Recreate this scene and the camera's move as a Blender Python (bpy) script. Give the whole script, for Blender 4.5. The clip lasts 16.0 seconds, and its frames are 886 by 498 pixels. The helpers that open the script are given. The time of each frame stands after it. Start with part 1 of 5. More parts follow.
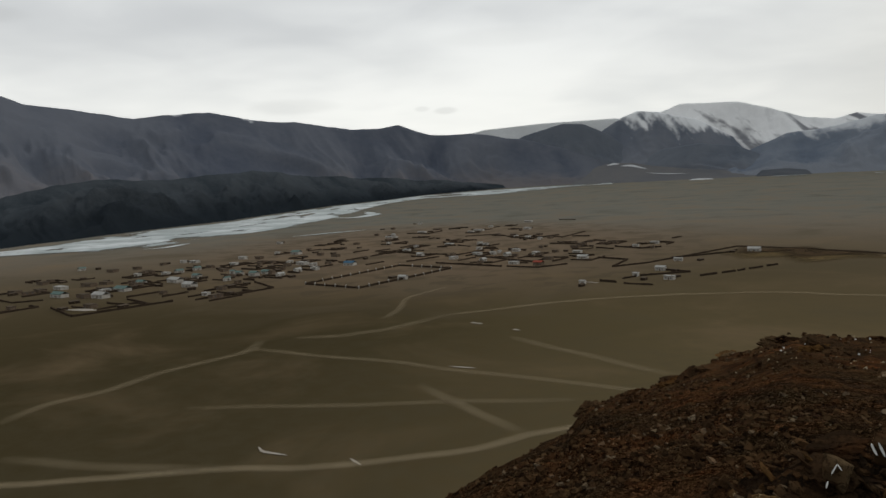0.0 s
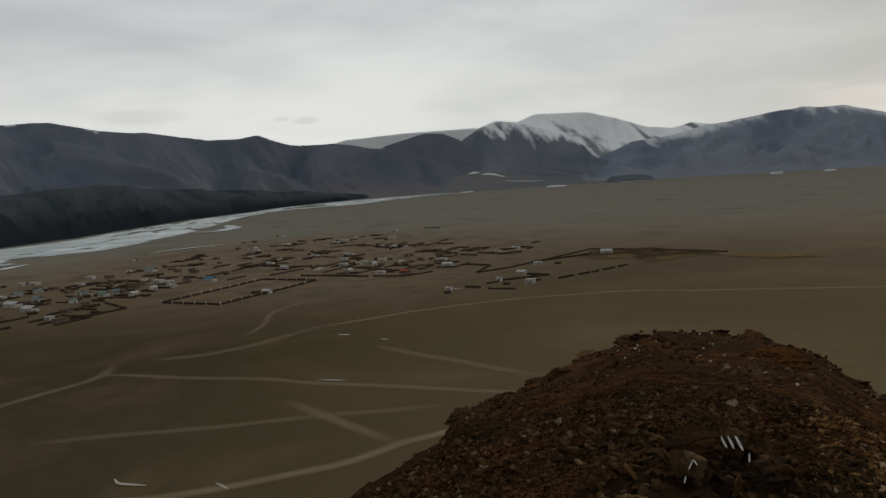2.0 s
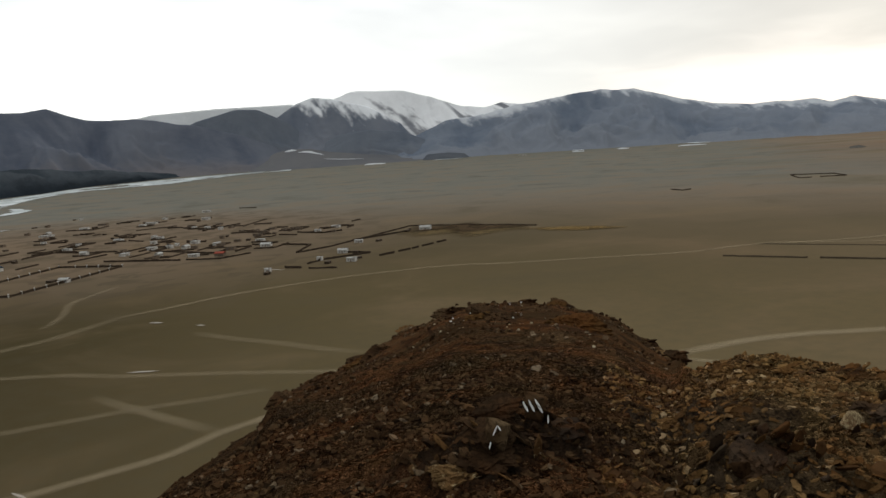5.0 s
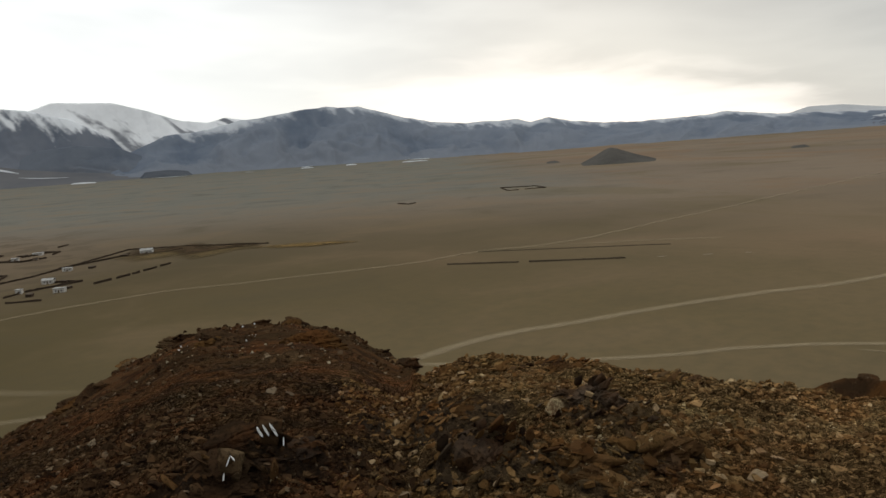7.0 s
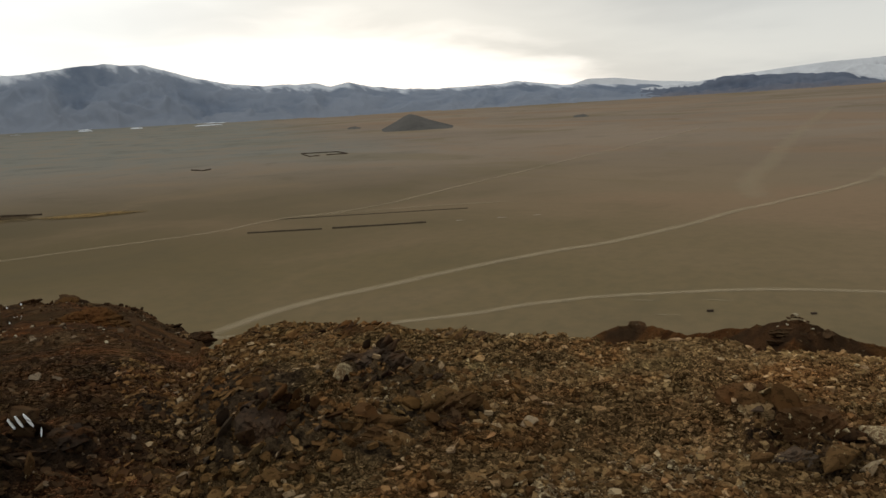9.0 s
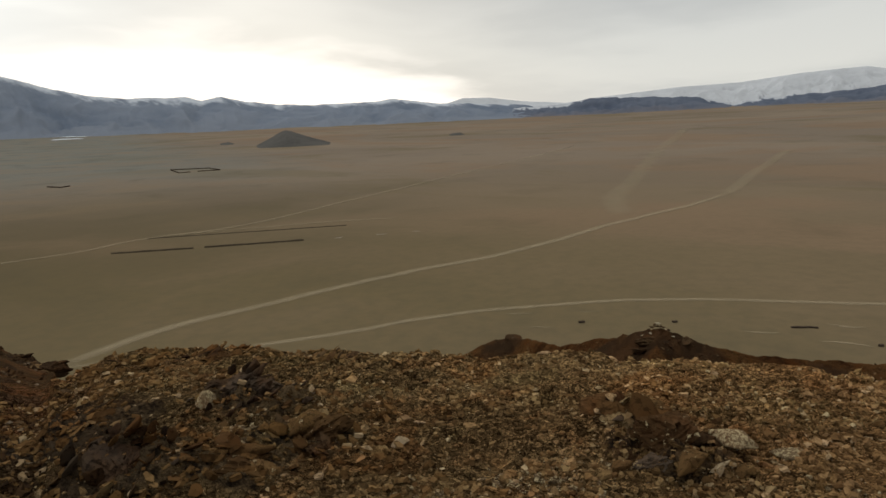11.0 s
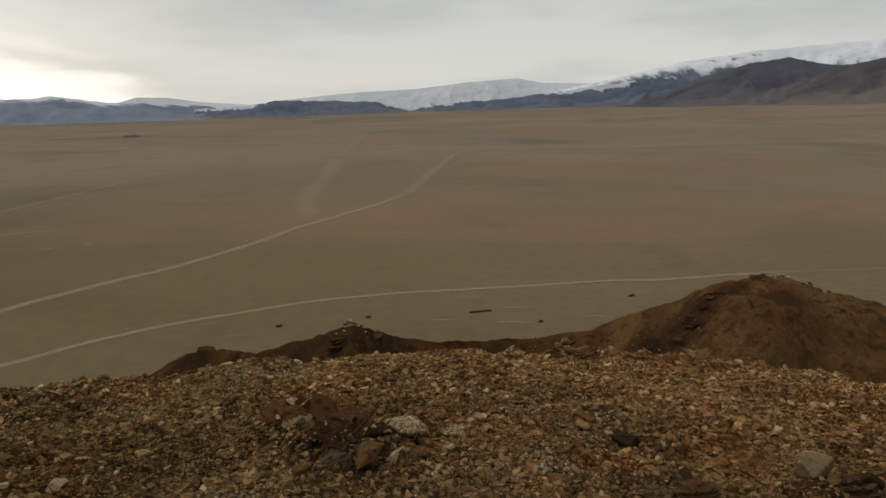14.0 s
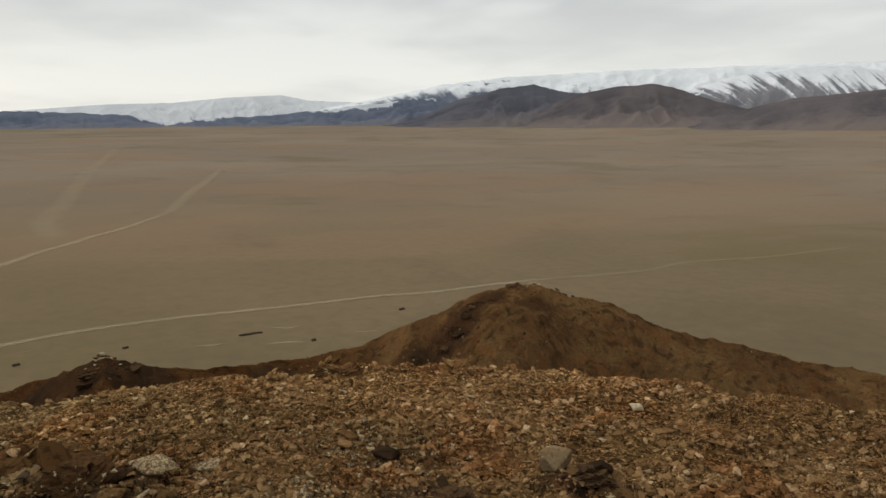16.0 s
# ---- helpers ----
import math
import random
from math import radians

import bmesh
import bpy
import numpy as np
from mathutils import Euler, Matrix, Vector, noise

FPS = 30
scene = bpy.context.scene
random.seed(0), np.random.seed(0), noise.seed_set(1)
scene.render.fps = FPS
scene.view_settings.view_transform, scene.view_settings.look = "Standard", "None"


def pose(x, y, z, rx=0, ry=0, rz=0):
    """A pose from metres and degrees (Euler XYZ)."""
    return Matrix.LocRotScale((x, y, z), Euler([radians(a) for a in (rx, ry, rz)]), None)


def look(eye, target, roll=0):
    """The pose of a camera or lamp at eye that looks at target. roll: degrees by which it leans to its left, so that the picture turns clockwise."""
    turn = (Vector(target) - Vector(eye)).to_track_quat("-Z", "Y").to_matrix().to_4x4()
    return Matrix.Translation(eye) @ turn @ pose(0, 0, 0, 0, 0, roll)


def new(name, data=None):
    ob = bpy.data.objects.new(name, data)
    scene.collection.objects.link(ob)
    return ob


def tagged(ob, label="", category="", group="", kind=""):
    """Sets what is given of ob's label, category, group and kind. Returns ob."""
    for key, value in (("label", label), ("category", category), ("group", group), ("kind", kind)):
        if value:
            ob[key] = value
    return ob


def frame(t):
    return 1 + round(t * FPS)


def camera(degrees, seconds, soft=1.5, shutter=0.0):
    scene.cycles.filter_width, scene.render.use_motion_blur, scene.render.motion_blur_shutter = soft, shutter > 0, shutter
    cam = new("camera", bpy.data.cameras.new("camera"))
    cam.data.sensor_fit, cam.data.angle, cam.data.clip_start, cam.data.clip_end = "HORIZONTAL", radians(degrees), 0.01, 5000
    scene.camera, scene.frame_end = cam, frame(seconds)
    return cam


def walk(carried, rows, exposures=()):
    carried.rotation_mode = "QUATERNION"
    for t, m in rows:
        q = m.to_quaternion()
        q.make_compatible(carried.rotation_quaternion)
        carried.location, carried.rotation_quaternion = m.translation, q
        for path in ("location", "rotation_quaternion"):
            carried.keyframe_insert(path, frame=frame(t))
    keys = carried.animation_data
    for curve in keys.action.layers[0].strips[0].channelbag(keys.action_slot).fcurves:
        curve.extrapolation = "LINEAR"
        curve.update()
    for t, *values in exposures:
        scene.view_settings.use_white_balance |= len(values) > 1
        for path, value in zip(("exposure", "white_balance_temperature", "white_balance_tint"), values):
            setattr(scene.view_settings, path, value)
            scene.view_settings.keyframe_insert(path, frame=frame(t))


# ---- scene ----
EYE = 80.0
cam = camera(61.77, 16.0)
# seconds, place beside the first stand, then yaw, pitch and roll
PATH = [
    (0.0, -0.000, 0.000, -0.000, 0.00, -4.76, -2.71),
    (0.5, -0.021, 0.034, 0.038, -2.19, -3.20, -3.71),
    (1.0, -0.025, 0.025, 0.048, -4.61, -2.79, -3.90),
    (1.5, -0.032, 0.027, 0.052, -6.53, -4.05, -4.36),
    (2.0, -0.001, 0.062, 0.035, -10.41, -4.59, -3.71),
    (2.5, 0.006, 0.069, 0.034, -14.09, -5.20, -3.06),
    (3.0, 0.020, 0.084, 0.021, -16.03, -6.68, -2.35),
    (5.5, 0.088, 0.078, 0.031, -29.15, -7.26, -3.77),
    (6.0, 0.085, 0.073, 0.028, -35.28, -7.71, -3.09),
    (6.5, 0.053, 0.049, 0.034, -39.26, -8.23, -3.34),
    (7.0, 0.095, 0.028, 0.050, -44.74, -7.38, -4.14),
    (7.5, 0.134, 0.006, 0.036, -49.83, -7.60, -3.46),
    (8.0, 0.179, -0.011, 0.032, -52.23, -9.81, -3.41),
    (8.5, 0.193, -0.029, 0.028, -57.39, -10.76, -3.12),
    (9.0, 0.204, -0.032, 0.025, -59.84, -10.95, -3.19),
    (9.5, 0.204, -0.052, 0.025, -63.02, -11.33, -3.72),
    (10.0, 0.216, -0.060, 0.027, -65.92, -11.12, -3.19),
    (12.5, 0.321, -0.105, 0.024, -79.53, -10.29, -2.00),
    (13.0, 0.325, -0.125, 0.022, -86.58, -11.50, -1.30),
    (13.5, 0.308, -0.151, 0.029, -90.59, -11.01, -1.17),
    (14.0, 0.300, -0.176, 0.029, -93.16, -10.62, -1.33),
    (14.5, 0.332, -0.199, 0.017, -99.31, -11.34, -0.40),
    (15.0, 0.351, -0.216, 0.018, -103.01, -10.68, 0.02),
    (15.5, 0.351, -0.238, 0.010, -107.45, -9.57, 0.03),
    (16.0, 0.330, -0.262, 0.022, -111.05, -9.49, -0.09),
]


def aimed(x, y, z, yaw, pitch, roll):
    a, b = radians(yaw), radians(pitch)
    way = Vector((-math.sin(a) * math.cos(b), math.cos(a) * math.cos(b), math.sin(b)))
    eye = Vector((x, y, EYE + z))
    return look(eye, eye + way, roll)


EXPOSURES = [(0.0, -0.74), (0.6, -0.74), (1.1, -0.98), (2.5, -1.03), (3.0, -0.63), (5.5, -0.3), (7.4, -0.28), (8.1, -0.34), (8.5, -0.32), (9.1, -0.2), (12.5, -0.2), (13.0, -0.28), (14.0, -0.3), (14.6, 0.0), (16.0, 0.08)]
walk(cam, [(row[0], aimed(*row[1:])) for row in PATH], EXPOSURES)

# ---- world and light ----
SUN_BEARING, SUN_HEIGHT = 55.0, 14.0


def heading(bearing, height=0.0):
    """The way to a bearing (clockwise from +y) and a height above the horizon, in degrees."""
    a, b = radians(bearing), radians(height)
    return Vector((math.sin(a) * math.cos(b), math.cos(a) * math.cos(b), math.sin(b)))


class Nodes:
    """A short hand for node trees: n.add(type, settings, inputs) links sockets and sets values."""

    def __init__(self, tree):
        self.tree = tree
        tree.nodes.clear()

    def add(self, kind, inputs=None, **settings):
        node = self.tree.nodes.new(kind)
        for key, value in settings.items():
            setattr(node, key, value)
        for key, value in (inputs or {}).items():
            self.put(node.inputs[key], value)
        return node

    def put(self, socket, value):
        if isinstance(value, bpy.types.NodeSocket):
            self.tree.links.new(value, socket)
        else:
            socket.default_value = value

    def math(self, op, a, b=0.0, c=0.0, clamp=False):
        return self.add("ShaderNodeMath", {0: a, 1: b, 2: c}, operation=op, use_clamp=clamp).outputs[0]

    def vmath(self, op, a, b=(0, 0, 0)):
        node = self.add("ShaderNodeVectorMath", {0: a, 1: b}, operation=op)
        return node.outputs["Value"] if op in ("DOT_PRODUCT", "LENGTH") else node.outputs[0]

    def mix(self, factor, a, b, blend="MIX"):
        node = self.add("ShaderNodeMix", data_type="RGBA", blend_type=blend)
        for key, value in ((0, factor), (6, a), (7, b)):
            self.put(node.inputs[key], value if isinstance(value, (bpy.types.NodeSocket, float, int)) else (*value, 1.0)[:4])
        return node.outputs[2]

    def step(self, value, low, high, a=0.0, b=1.0):
        return self.add("ShaderNodeMapRange", {0: value, 1: low, 2: high, 3: a, 4: b}, interpolation_type="SMOOTHSTEP").outputs[0]

    def noise(self, vector, scale, detail=4.0, rough=0.55, warp=0.0):
        node = self.add("ShaderNodeTexNoise", {"Scale": scale, "Detail": detail, "Roughness": rough, "Distortion": warp})
        self.put(node.inputs["Vector"], vector)
        return node.outputs[0]

    def scaled(self, vector, factors):
        return self.vmath("MULTIPLY", vector, factors)


def make_world():
    world = bpy.data.worlds.new("overcast_sky")
    scene.world = world
    world.use_nodes = True
    n = Nodes(world.node_tree)
    d = n.add("ShaderNodeTexCoord").outputs["Generated"]
    d = n.vmath("NORMALIZE", d)
    sep = n.add("ShaderNodeSeparateXYZ", {0: d})
    up = n.math("MAXIMUM", sep.outputs[2], 0.0)
    flat = n.math("ADD", up, 0.12)
    plane = n.add("ShaderNodeCombineXYZ", {0: n.math("DIVIDE", sep.outputs[0], flat), 1: n.math("DIVIDE", sep.outputs[1], flat), 2: 0.0}).outputs[0]
    broad = n.noise(n.scaled(plane, (0.8, 1.0, 1.0)), 0.36, 4.0, 0.5, 0.35)
    fine = n.noise(plane, 1.5, 4.0, 0.5, 0.3)
    cloud = n.math("ADD", n.math("MULTIPLY", broad, 0.8), n.math("MULTIPLY", fine, 0.2))
    light = n.step(cloud, 0.40, 0.60)
    # the cloud deck: pale over the horizon, greyer overhead
    low = n.step(up, 0.0, 0.25)
    pale = n.mix(low, (0.78, 0.78, 0.735), (0.64, 0.655, 0.65))
    grey = n.mix(low, (0.67, 0.68, 0.655), (0.45, 0.465, 0.475))
    deck = n.mix(light, grey, pale)
    # the deck is thinner, so brighter, over the river side
    north = n.step(n.vmath("DOT_PRODUCT", d, tuple(heading(-15.0))), 0.0, 1.0, 1.12, 2.32)
    deck = n.mix(1.0, deck, n.add("ShaderNodeCombineXYZ", {0: north, 1: north, 2: north}).outputs[0], "MULTIPLY")
    # an even cloud deck is brightest overhead
    high = n.step(up, 0.30, 1.0, 1.0, 2.3)
    deck = n.mix(1.0, deck, n.add("ShaderNodeCombineXYZ", {0: high, 1: high, 2: high}).outputs[0], "MULTIPLY")
    # a lens-shaped gap under the deck round the hidden sun
    az = n.math("MULTIPLY", n.math("ARCTAN2", sep.outputs[0], sep.outputs[1]), 180.0 / math.pi)
    el = n.math("MULTIPLY", n.math("ARCSINE", sep.outputs[2]), 180.0 / math.pi)
    across = n.math("DIVIDE", n.math("SUBTRACT", az, 50.5), 23.5)
    roof = n.math("SUBTRACT", 5.7, n.math("MULTIPLY", n.math("MULTIPLY", across, across), 5.7))
    roof = n.math("ADD", roof, n.math("MULTIPLY", n.math("SUBTRACT", fine, 0.5), 5.0))
    glow = n.step(n.math("SUBTRACT", roof, el), -2.2, 1.7)
    turn = n.vmath("DOT_PRODUCT", d, tuple(heading(SUN_BEARING, 5.0)))
    out = n.mix(n.math("MULTIPLY", n.step(turn, 0.86, 1.0), 0.25), deck, (1.1, 1.04, 0.92))
    out = n.mix(n.math("MULTIPLY", glow, 0.9), out, (1.5, 1.42, 1.32))
    # a few small darker clouds hang under the deck over the river
    for bearing, height, wide, tall, shade in ((-10.8, 6.5, 3.6, 0.55, 0.12), (-1.1, 6.0, 0.6, 0.22, 0.16), (0.7, 5.8, 0.9, 0.28, 0.2), (-31.0, 12.5, 3.0, 0.6, 0.16), (5.0, 11.0, 5.0, 0.7, 0.08)):
        u, v = n.math("DIVIDE", n.math("SUBTRACT", az, bearing), wide), n.math("DIVIDE", n.math("SUBTRACT", el, height), tall)
        reach = n.math("ADD", n.math("ADD", n.math("MULTIPLY", u, u), n.math("MULTIPLY", v, v)), n.math("MULTIPLY", n.math("SUBTRACT", fine, 0.5), 1.5))
        out = n.mix(n.math("MULTIPLY", n.step(reach, 1.5, 0.2), shade), out, (0.62, 0.63, 0.62))
    sky = n.add("ShaderNodeTexSky", sky_type="NISHITA", sun_disc=False, sun_elevation=radians(SUN_HEIGHT), sun_rotation=radians(SUN_BEARING))
    clear = n.add("ShaderNodeBackground", {"Color": sky.outputs[0], "Strength": 0.05}).outputs[0]
    decked = n.add("ShaderNodeBackground", {"Color": out, "Strength": 1.0}).outputs[0]
    both = n.add("ShaderNodeMixShader", {0: 0.93, 1: clear, 2: decked}).outputs[0]
    n.add("ShaderNodeOutputWorld", {"Surface": both})


make_world()
sun = new("sun", bpy.data.lights.new("sun", "SUN"))
sun.data.energy, sun.data.angle, sun.data.color = 1.5, radians(11), (1.0, 0.95, 0.88)
sun.matrix_world = look((0, 0, 300), Vector((0, 0, 300)) - heading(SUN_BEARING, SUN_HEIGHT + 3))

# ---- materials ----
def material(name, rough=0.9, gloss=0.0):
    mat = bpy.data.materials.new(name)
    mat.use_nodes = True
    n = Nodes(mat.node_tree)
    bsdf = n.add("ShaderNodeBsdfPrincipled", {"Roughness": rough, "Specular IOR Level": gloss})
    n.add("ShaderNodeOutputMaterial", {"Surface": bsdf.outputs[0]})
    return mat, n, bsdf


def bumped(n, bsdf, height, strength, distance):
    bump = n.add("ShaderNodeBump", {"Height": height, "Strength": strength, "Distance": distance})
    n.put(bsdf.inputs["Normal"], bump.outputs[0])


def place_of(n):
    return n.add("ShaderNodeNewGeometry").outputs["Position"]


def patch_tint(n, at):
    """Patches of rust, ochre and dark stain that run on over stones and soil alike."""
    one, two = n.noise(at, 1.5, 4.0, 0.6, 0.7), n.noise(n.vmath("ADD", at, (31.0, 7.0, 3.0)), 2.3, 4.0, 0.6, 0.5)
    tint = n.mix(n.step(one, 0.50, 0.64), (1.0, 1.0, 1.0), (1.06, 0.91, 0.82))
    tint = n.mix(n.step(one, 0.46, 0.34), tint, (1.05, 1.09, 1.05))
    tint = n.mix(n.math("MULTIPLY", n.step(two, 0.54, 0.70), 0.6), tint, (0.5, 0.47, 0.46))
    # a brightness lift along the rim, put into the colour
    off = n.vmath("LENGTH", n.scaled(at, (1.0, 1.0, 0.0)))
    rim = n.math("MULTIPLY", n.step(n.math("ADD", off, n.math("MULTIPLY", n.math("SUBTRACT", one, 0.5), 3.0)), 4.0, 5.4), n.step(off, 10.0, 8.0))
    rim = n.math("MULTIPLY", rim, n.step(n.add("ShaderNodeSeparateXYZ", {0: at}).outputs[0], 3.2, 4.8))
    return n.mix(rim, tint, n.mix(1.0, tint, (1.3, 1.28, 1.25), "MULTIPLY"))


def ground_material():
    mat, n, b = material("steppe_and_scree", 0.95)
    at = place_of(n)
    hill = n.add("ShaderNodeAttribute", attribute_name="hill").outputs["Fac"]
    # the dry steppe
    large = n.noise(n.scaled(at, (1.0, 1.0, 0.0)), 0.0016, 4.0, 0.55, 0.4)
    mid = n.noise(n.scaled(at, (1.0, 1.0, 0.0)), 0.009, 5.0, 0.6, 0.5)
    small = n.noise(at, 0.12, 5.0, 0.65)
    # greener by the river, browner on the fan
    side = n.add("ShaderNodeSeparateXYZ", {0: at})
    fan = n.step(n.math("SUBTRACT", side.outputs[0], n.math("MULTIPLY", side.outputs[1], 0.9)), -500.0, 900.0)
    green = n.mix(n.step(large, 0.38, 0.62), (0.068, 0.052, 0.027), (0.056, 0.044, 0.021))
    brown = n.mix(n.step(large, 0.38, 0.62), (0.156, 0.113, 0.069), (0.132, 0.098, 0.061))
    grass = n.mix(fan, green, brown)
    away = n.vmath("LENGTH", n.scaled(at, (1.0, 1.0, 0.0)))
    # paler and greyer with distance: haze put into the grass colour
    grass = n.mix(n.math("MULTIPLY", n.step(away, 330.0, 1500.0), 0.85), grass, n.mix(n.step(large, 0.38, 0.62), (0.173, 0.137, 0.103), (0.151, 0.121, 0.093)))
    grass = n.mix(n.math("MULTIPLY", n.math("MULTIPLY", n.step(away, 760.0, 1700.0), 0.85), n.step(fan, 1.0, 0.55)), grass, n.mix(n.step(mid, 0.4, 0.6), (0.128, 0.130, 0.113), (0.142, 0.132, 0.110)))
    # olive dry grass on the near plain
    grass = n.mix(n.math("MULTIPLY", n.step(n.math("ADD", away, n.math("MULTIPLY", mid, 300.0)), 900.0, 380.0), n.step(side.outputs[1], -160.0, 160.0, 0.15, 0.5)), grass, n.mix(n.step(large, 0.38, 0.62), (0.130, 0.098, 0.050), (0.106, 0.083, 0.042)))
    # darker grass below the hill, its colour dimmed for the lens's fall-off
    dimmed = n.math("MULTIPLY", n.step(away, 850.0, 380.0), n.step(n.math("ADD", side.outputs[0], n.math("MULTIPLY", mid, 80.0)), 170.0, -60.0))
    grass = n.mix(n.math("MULTIPLY", dimmed, 0.75), grass, (0.031, 0.0245, 0.012))
    # broad reddish and olive reaches on the fan
    reach = n.noise(n.scaled(at, (1.0, 0.6, 0.0)), 0.0030, 5.0, 0.6, 0.8)
    grass = n.mix(n.math("MULTIPLY", n.math("MULTIPLY", n.step(reach, 0.50, 0.64), fan), 0.55), grass, (0.170, 0.112, 0.070))
    grass = n.mix(n.math("MULTIPLY", n.math("MULTIPLY", n.step(reach, 0.48, 0.34), fan), 0.4), grass, (0.098, 0.078, 0.036))
    # trodden, reddish earth round the village
    village = n.vmath("LENGTH", n.scaled(n.vmath("SUBTRACT", at, (-10.0, 1000.0, 0.0)), (1.0, 0.7, 0.0)))
    grass = n.mix(n.math("MULTIPLY", n.step(n.math("ADD", village, n.math("MULTIPLY", mid, 260.0)), 540.0, 300.0), 0.75), grass, (0.142, 0.104, 0.072))
    calm = n.math("SUBTRACT", 0.9, n.math("MULTIPLY", fan, 0.45))
    yards = n.math("MULTIPLY", n.step(village, 420.0, 250.0), n.step(n.noise(at, 0.028, 3.0, 0.5, 0.4), 0.50, 0.58))
    grass = n.mix(n.math("MULTIPLY", yards, 0.4), grass, (0.052, 0.043, 0.029))
    grass = n.mix(n.math("MULTIPLY", n.step(mid, 0.48, 0.75), n.math("MULTIPLY", calm, 0.45)), grass, (0.170, 0.120, 0.072))
    grass = n.mix(n.math("MULTIPLY", n.step(mid, 0.5, 0.25), n.math("MULTIPLY", calm, 0.5)), grass, (0.070, 0.058, 0.036))
    grass = n.mix(n.math("MULTIPLY", n.step(small, 0.35, 0.7), n.step(away, 150.0, 700.0, 0.35, 0.08)), grass, (0.066, 0.056, 0.034))
    # the stony hill
    rust = n.noise(at, 0.5, 5.0, 0.6, 0.4)
    grit = n.noise(at, 14.0, 5.0, 0.7)
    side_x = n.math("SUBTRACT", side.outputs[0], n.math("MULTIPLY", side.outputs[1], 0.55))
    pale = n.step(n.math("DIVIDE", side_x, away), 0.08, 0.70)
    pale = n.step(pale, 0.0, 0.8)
    soil = n.add("ShaderNodeAttribute", attribute_name="soil").outputs["Fac"]
    near = n.mix(n.step(n.math("SUBTRACT", side.outputs[1], n.math("MULTIPLY", grit, 1.2)), -1.6, 1.4), n.mix(soil, (0.195, 0.106, 0.042), (0.262, 0.150, 0.062)), n.mix(soil, (0.125, 0.078, 0.034), (0.170, 0.112, 0.050)))
    spur = n.mix(n.step(n.noise(at, 0.22, 5.0, 0.65, 0.8), 0.38, 0.60), (0.165, 0.092, 0.036), (0.105, 0.054, 0.022))
    spur = n.mix(n.math("MULTIPLY", n.step(n.noise(at, 1.3, 6.0, 0.7, 0.8), 0.50, 0.62), 0.75), spur, (0.044, 0.025, 0.012))
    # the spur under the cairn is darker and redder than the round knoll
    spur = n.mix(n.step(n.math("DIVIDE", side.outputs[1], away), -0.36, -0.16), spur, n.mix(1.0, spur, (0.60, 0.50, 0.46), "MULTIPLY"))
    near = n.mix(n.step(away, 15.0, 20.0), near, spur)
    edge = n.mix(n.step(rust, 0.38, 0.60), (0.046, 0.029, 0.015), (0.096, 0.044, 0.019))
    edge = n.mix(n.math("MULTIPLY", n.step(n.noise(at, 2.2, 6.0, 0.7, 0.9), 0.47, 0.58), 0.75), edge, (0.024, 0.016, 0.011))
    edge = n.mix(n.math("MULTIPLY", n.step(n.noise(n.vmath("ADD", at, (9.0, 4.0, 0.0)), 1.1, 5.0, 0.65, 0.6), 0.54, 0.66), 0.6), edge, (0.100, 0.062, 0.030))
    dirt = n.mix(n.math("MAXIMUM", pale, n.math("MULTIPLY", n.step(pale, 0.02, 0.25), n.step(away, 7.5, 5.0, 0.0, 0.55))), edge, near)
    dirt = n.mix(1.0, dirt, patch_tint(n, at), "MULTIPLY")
    # dark specks put the shade of small gaps into the soil colour
    dirt = n.mix(n.math("MULTIPLY", n.step(grit, 0.46, 0.70), 0.35), dirt, (0.038, 0.023, 0.011))
    dirt = n.mix(n.math("MULTIPLY", n.step(n.noise(at, 36.0, 4.0, 0.6), 0.50, 0.57), n.step(away, 9.0, 6.0, 0.3, 0.42)), dirt, (0.026, 0.014, 0.007))
    # gravel too fine to be laid singly: each grain its own tone, shade painted into the joints
    lay = n.vmath("ADD", n.scaled(at, (1.0, 1.0, 1.6)), n.scaled(n.add("ShaderNodeTexNoise", {"Vector": at, "Scale": 9.0, "Detail": 3.0}).outputs[1], (0.07, 0.07, 0.07)))
    close = n.step(away, 11.0, 7.0)
    height = 0.0
    for size, share, lift in ((27.0, 0.44, 0.30), (62.0, 0.40, 0.13)):
        cells = n.add("ShaderNodeTexVoronoi", {"Vector": lay, "Scale": size, "Randomness": 1.0})
        joint = n.add("ShaderNodeTexVoronoi", {"Vector": lay, "Scale": size, "Randomness": 1.0}, feature="DISTANCE_TO_EDGE").outputs[0]
        tone = n.add("ShaderNodeSeparateXYZ", {0: cells.outputs["Color"]})
        cover = n.math("MULTIPLY", n.step(n.math("ADD", n.noise(at, 1.9, 4.0, 0.6, 0.5), n.math("MULTIPLY", tone.outputs[1], 0.5)), share + 0.14, share + 0.26), close)
        grain = n.mix(n.step(tone.outputs[0], 0.0, 1.0), n.mix(1.0, dirt, (0.50, 0.49, 0.48), "MULTIPLY"), n.mix(1.0, dirt, (1.75, 1.78, 1.80), "MULTIPLY"))
        grain = n.mix(n.step(joint, 0.08, 0.0), grain, n.mix(1.0, dirt, (0.2, 0.19, 0.18), "MULTIPLY"))
        dirt = n.mix(cover, dirt, grain)
        height = n.math("ADD", height, n.math("MULTIPLY", n.math("MULTIPLY", n.step(joint, 0.0, 0.25), n.math("ADD", 0.25, tone.outputs[2])), n.math("MULTIPLY", cover, lift)))
    rocky = n.add("ShaderNodeAttribute", attribute_name="rocky").outputs["Fac"]
    stony = n.math("MULTIPLY", pale, n.step(away, 20.0, 12.0))
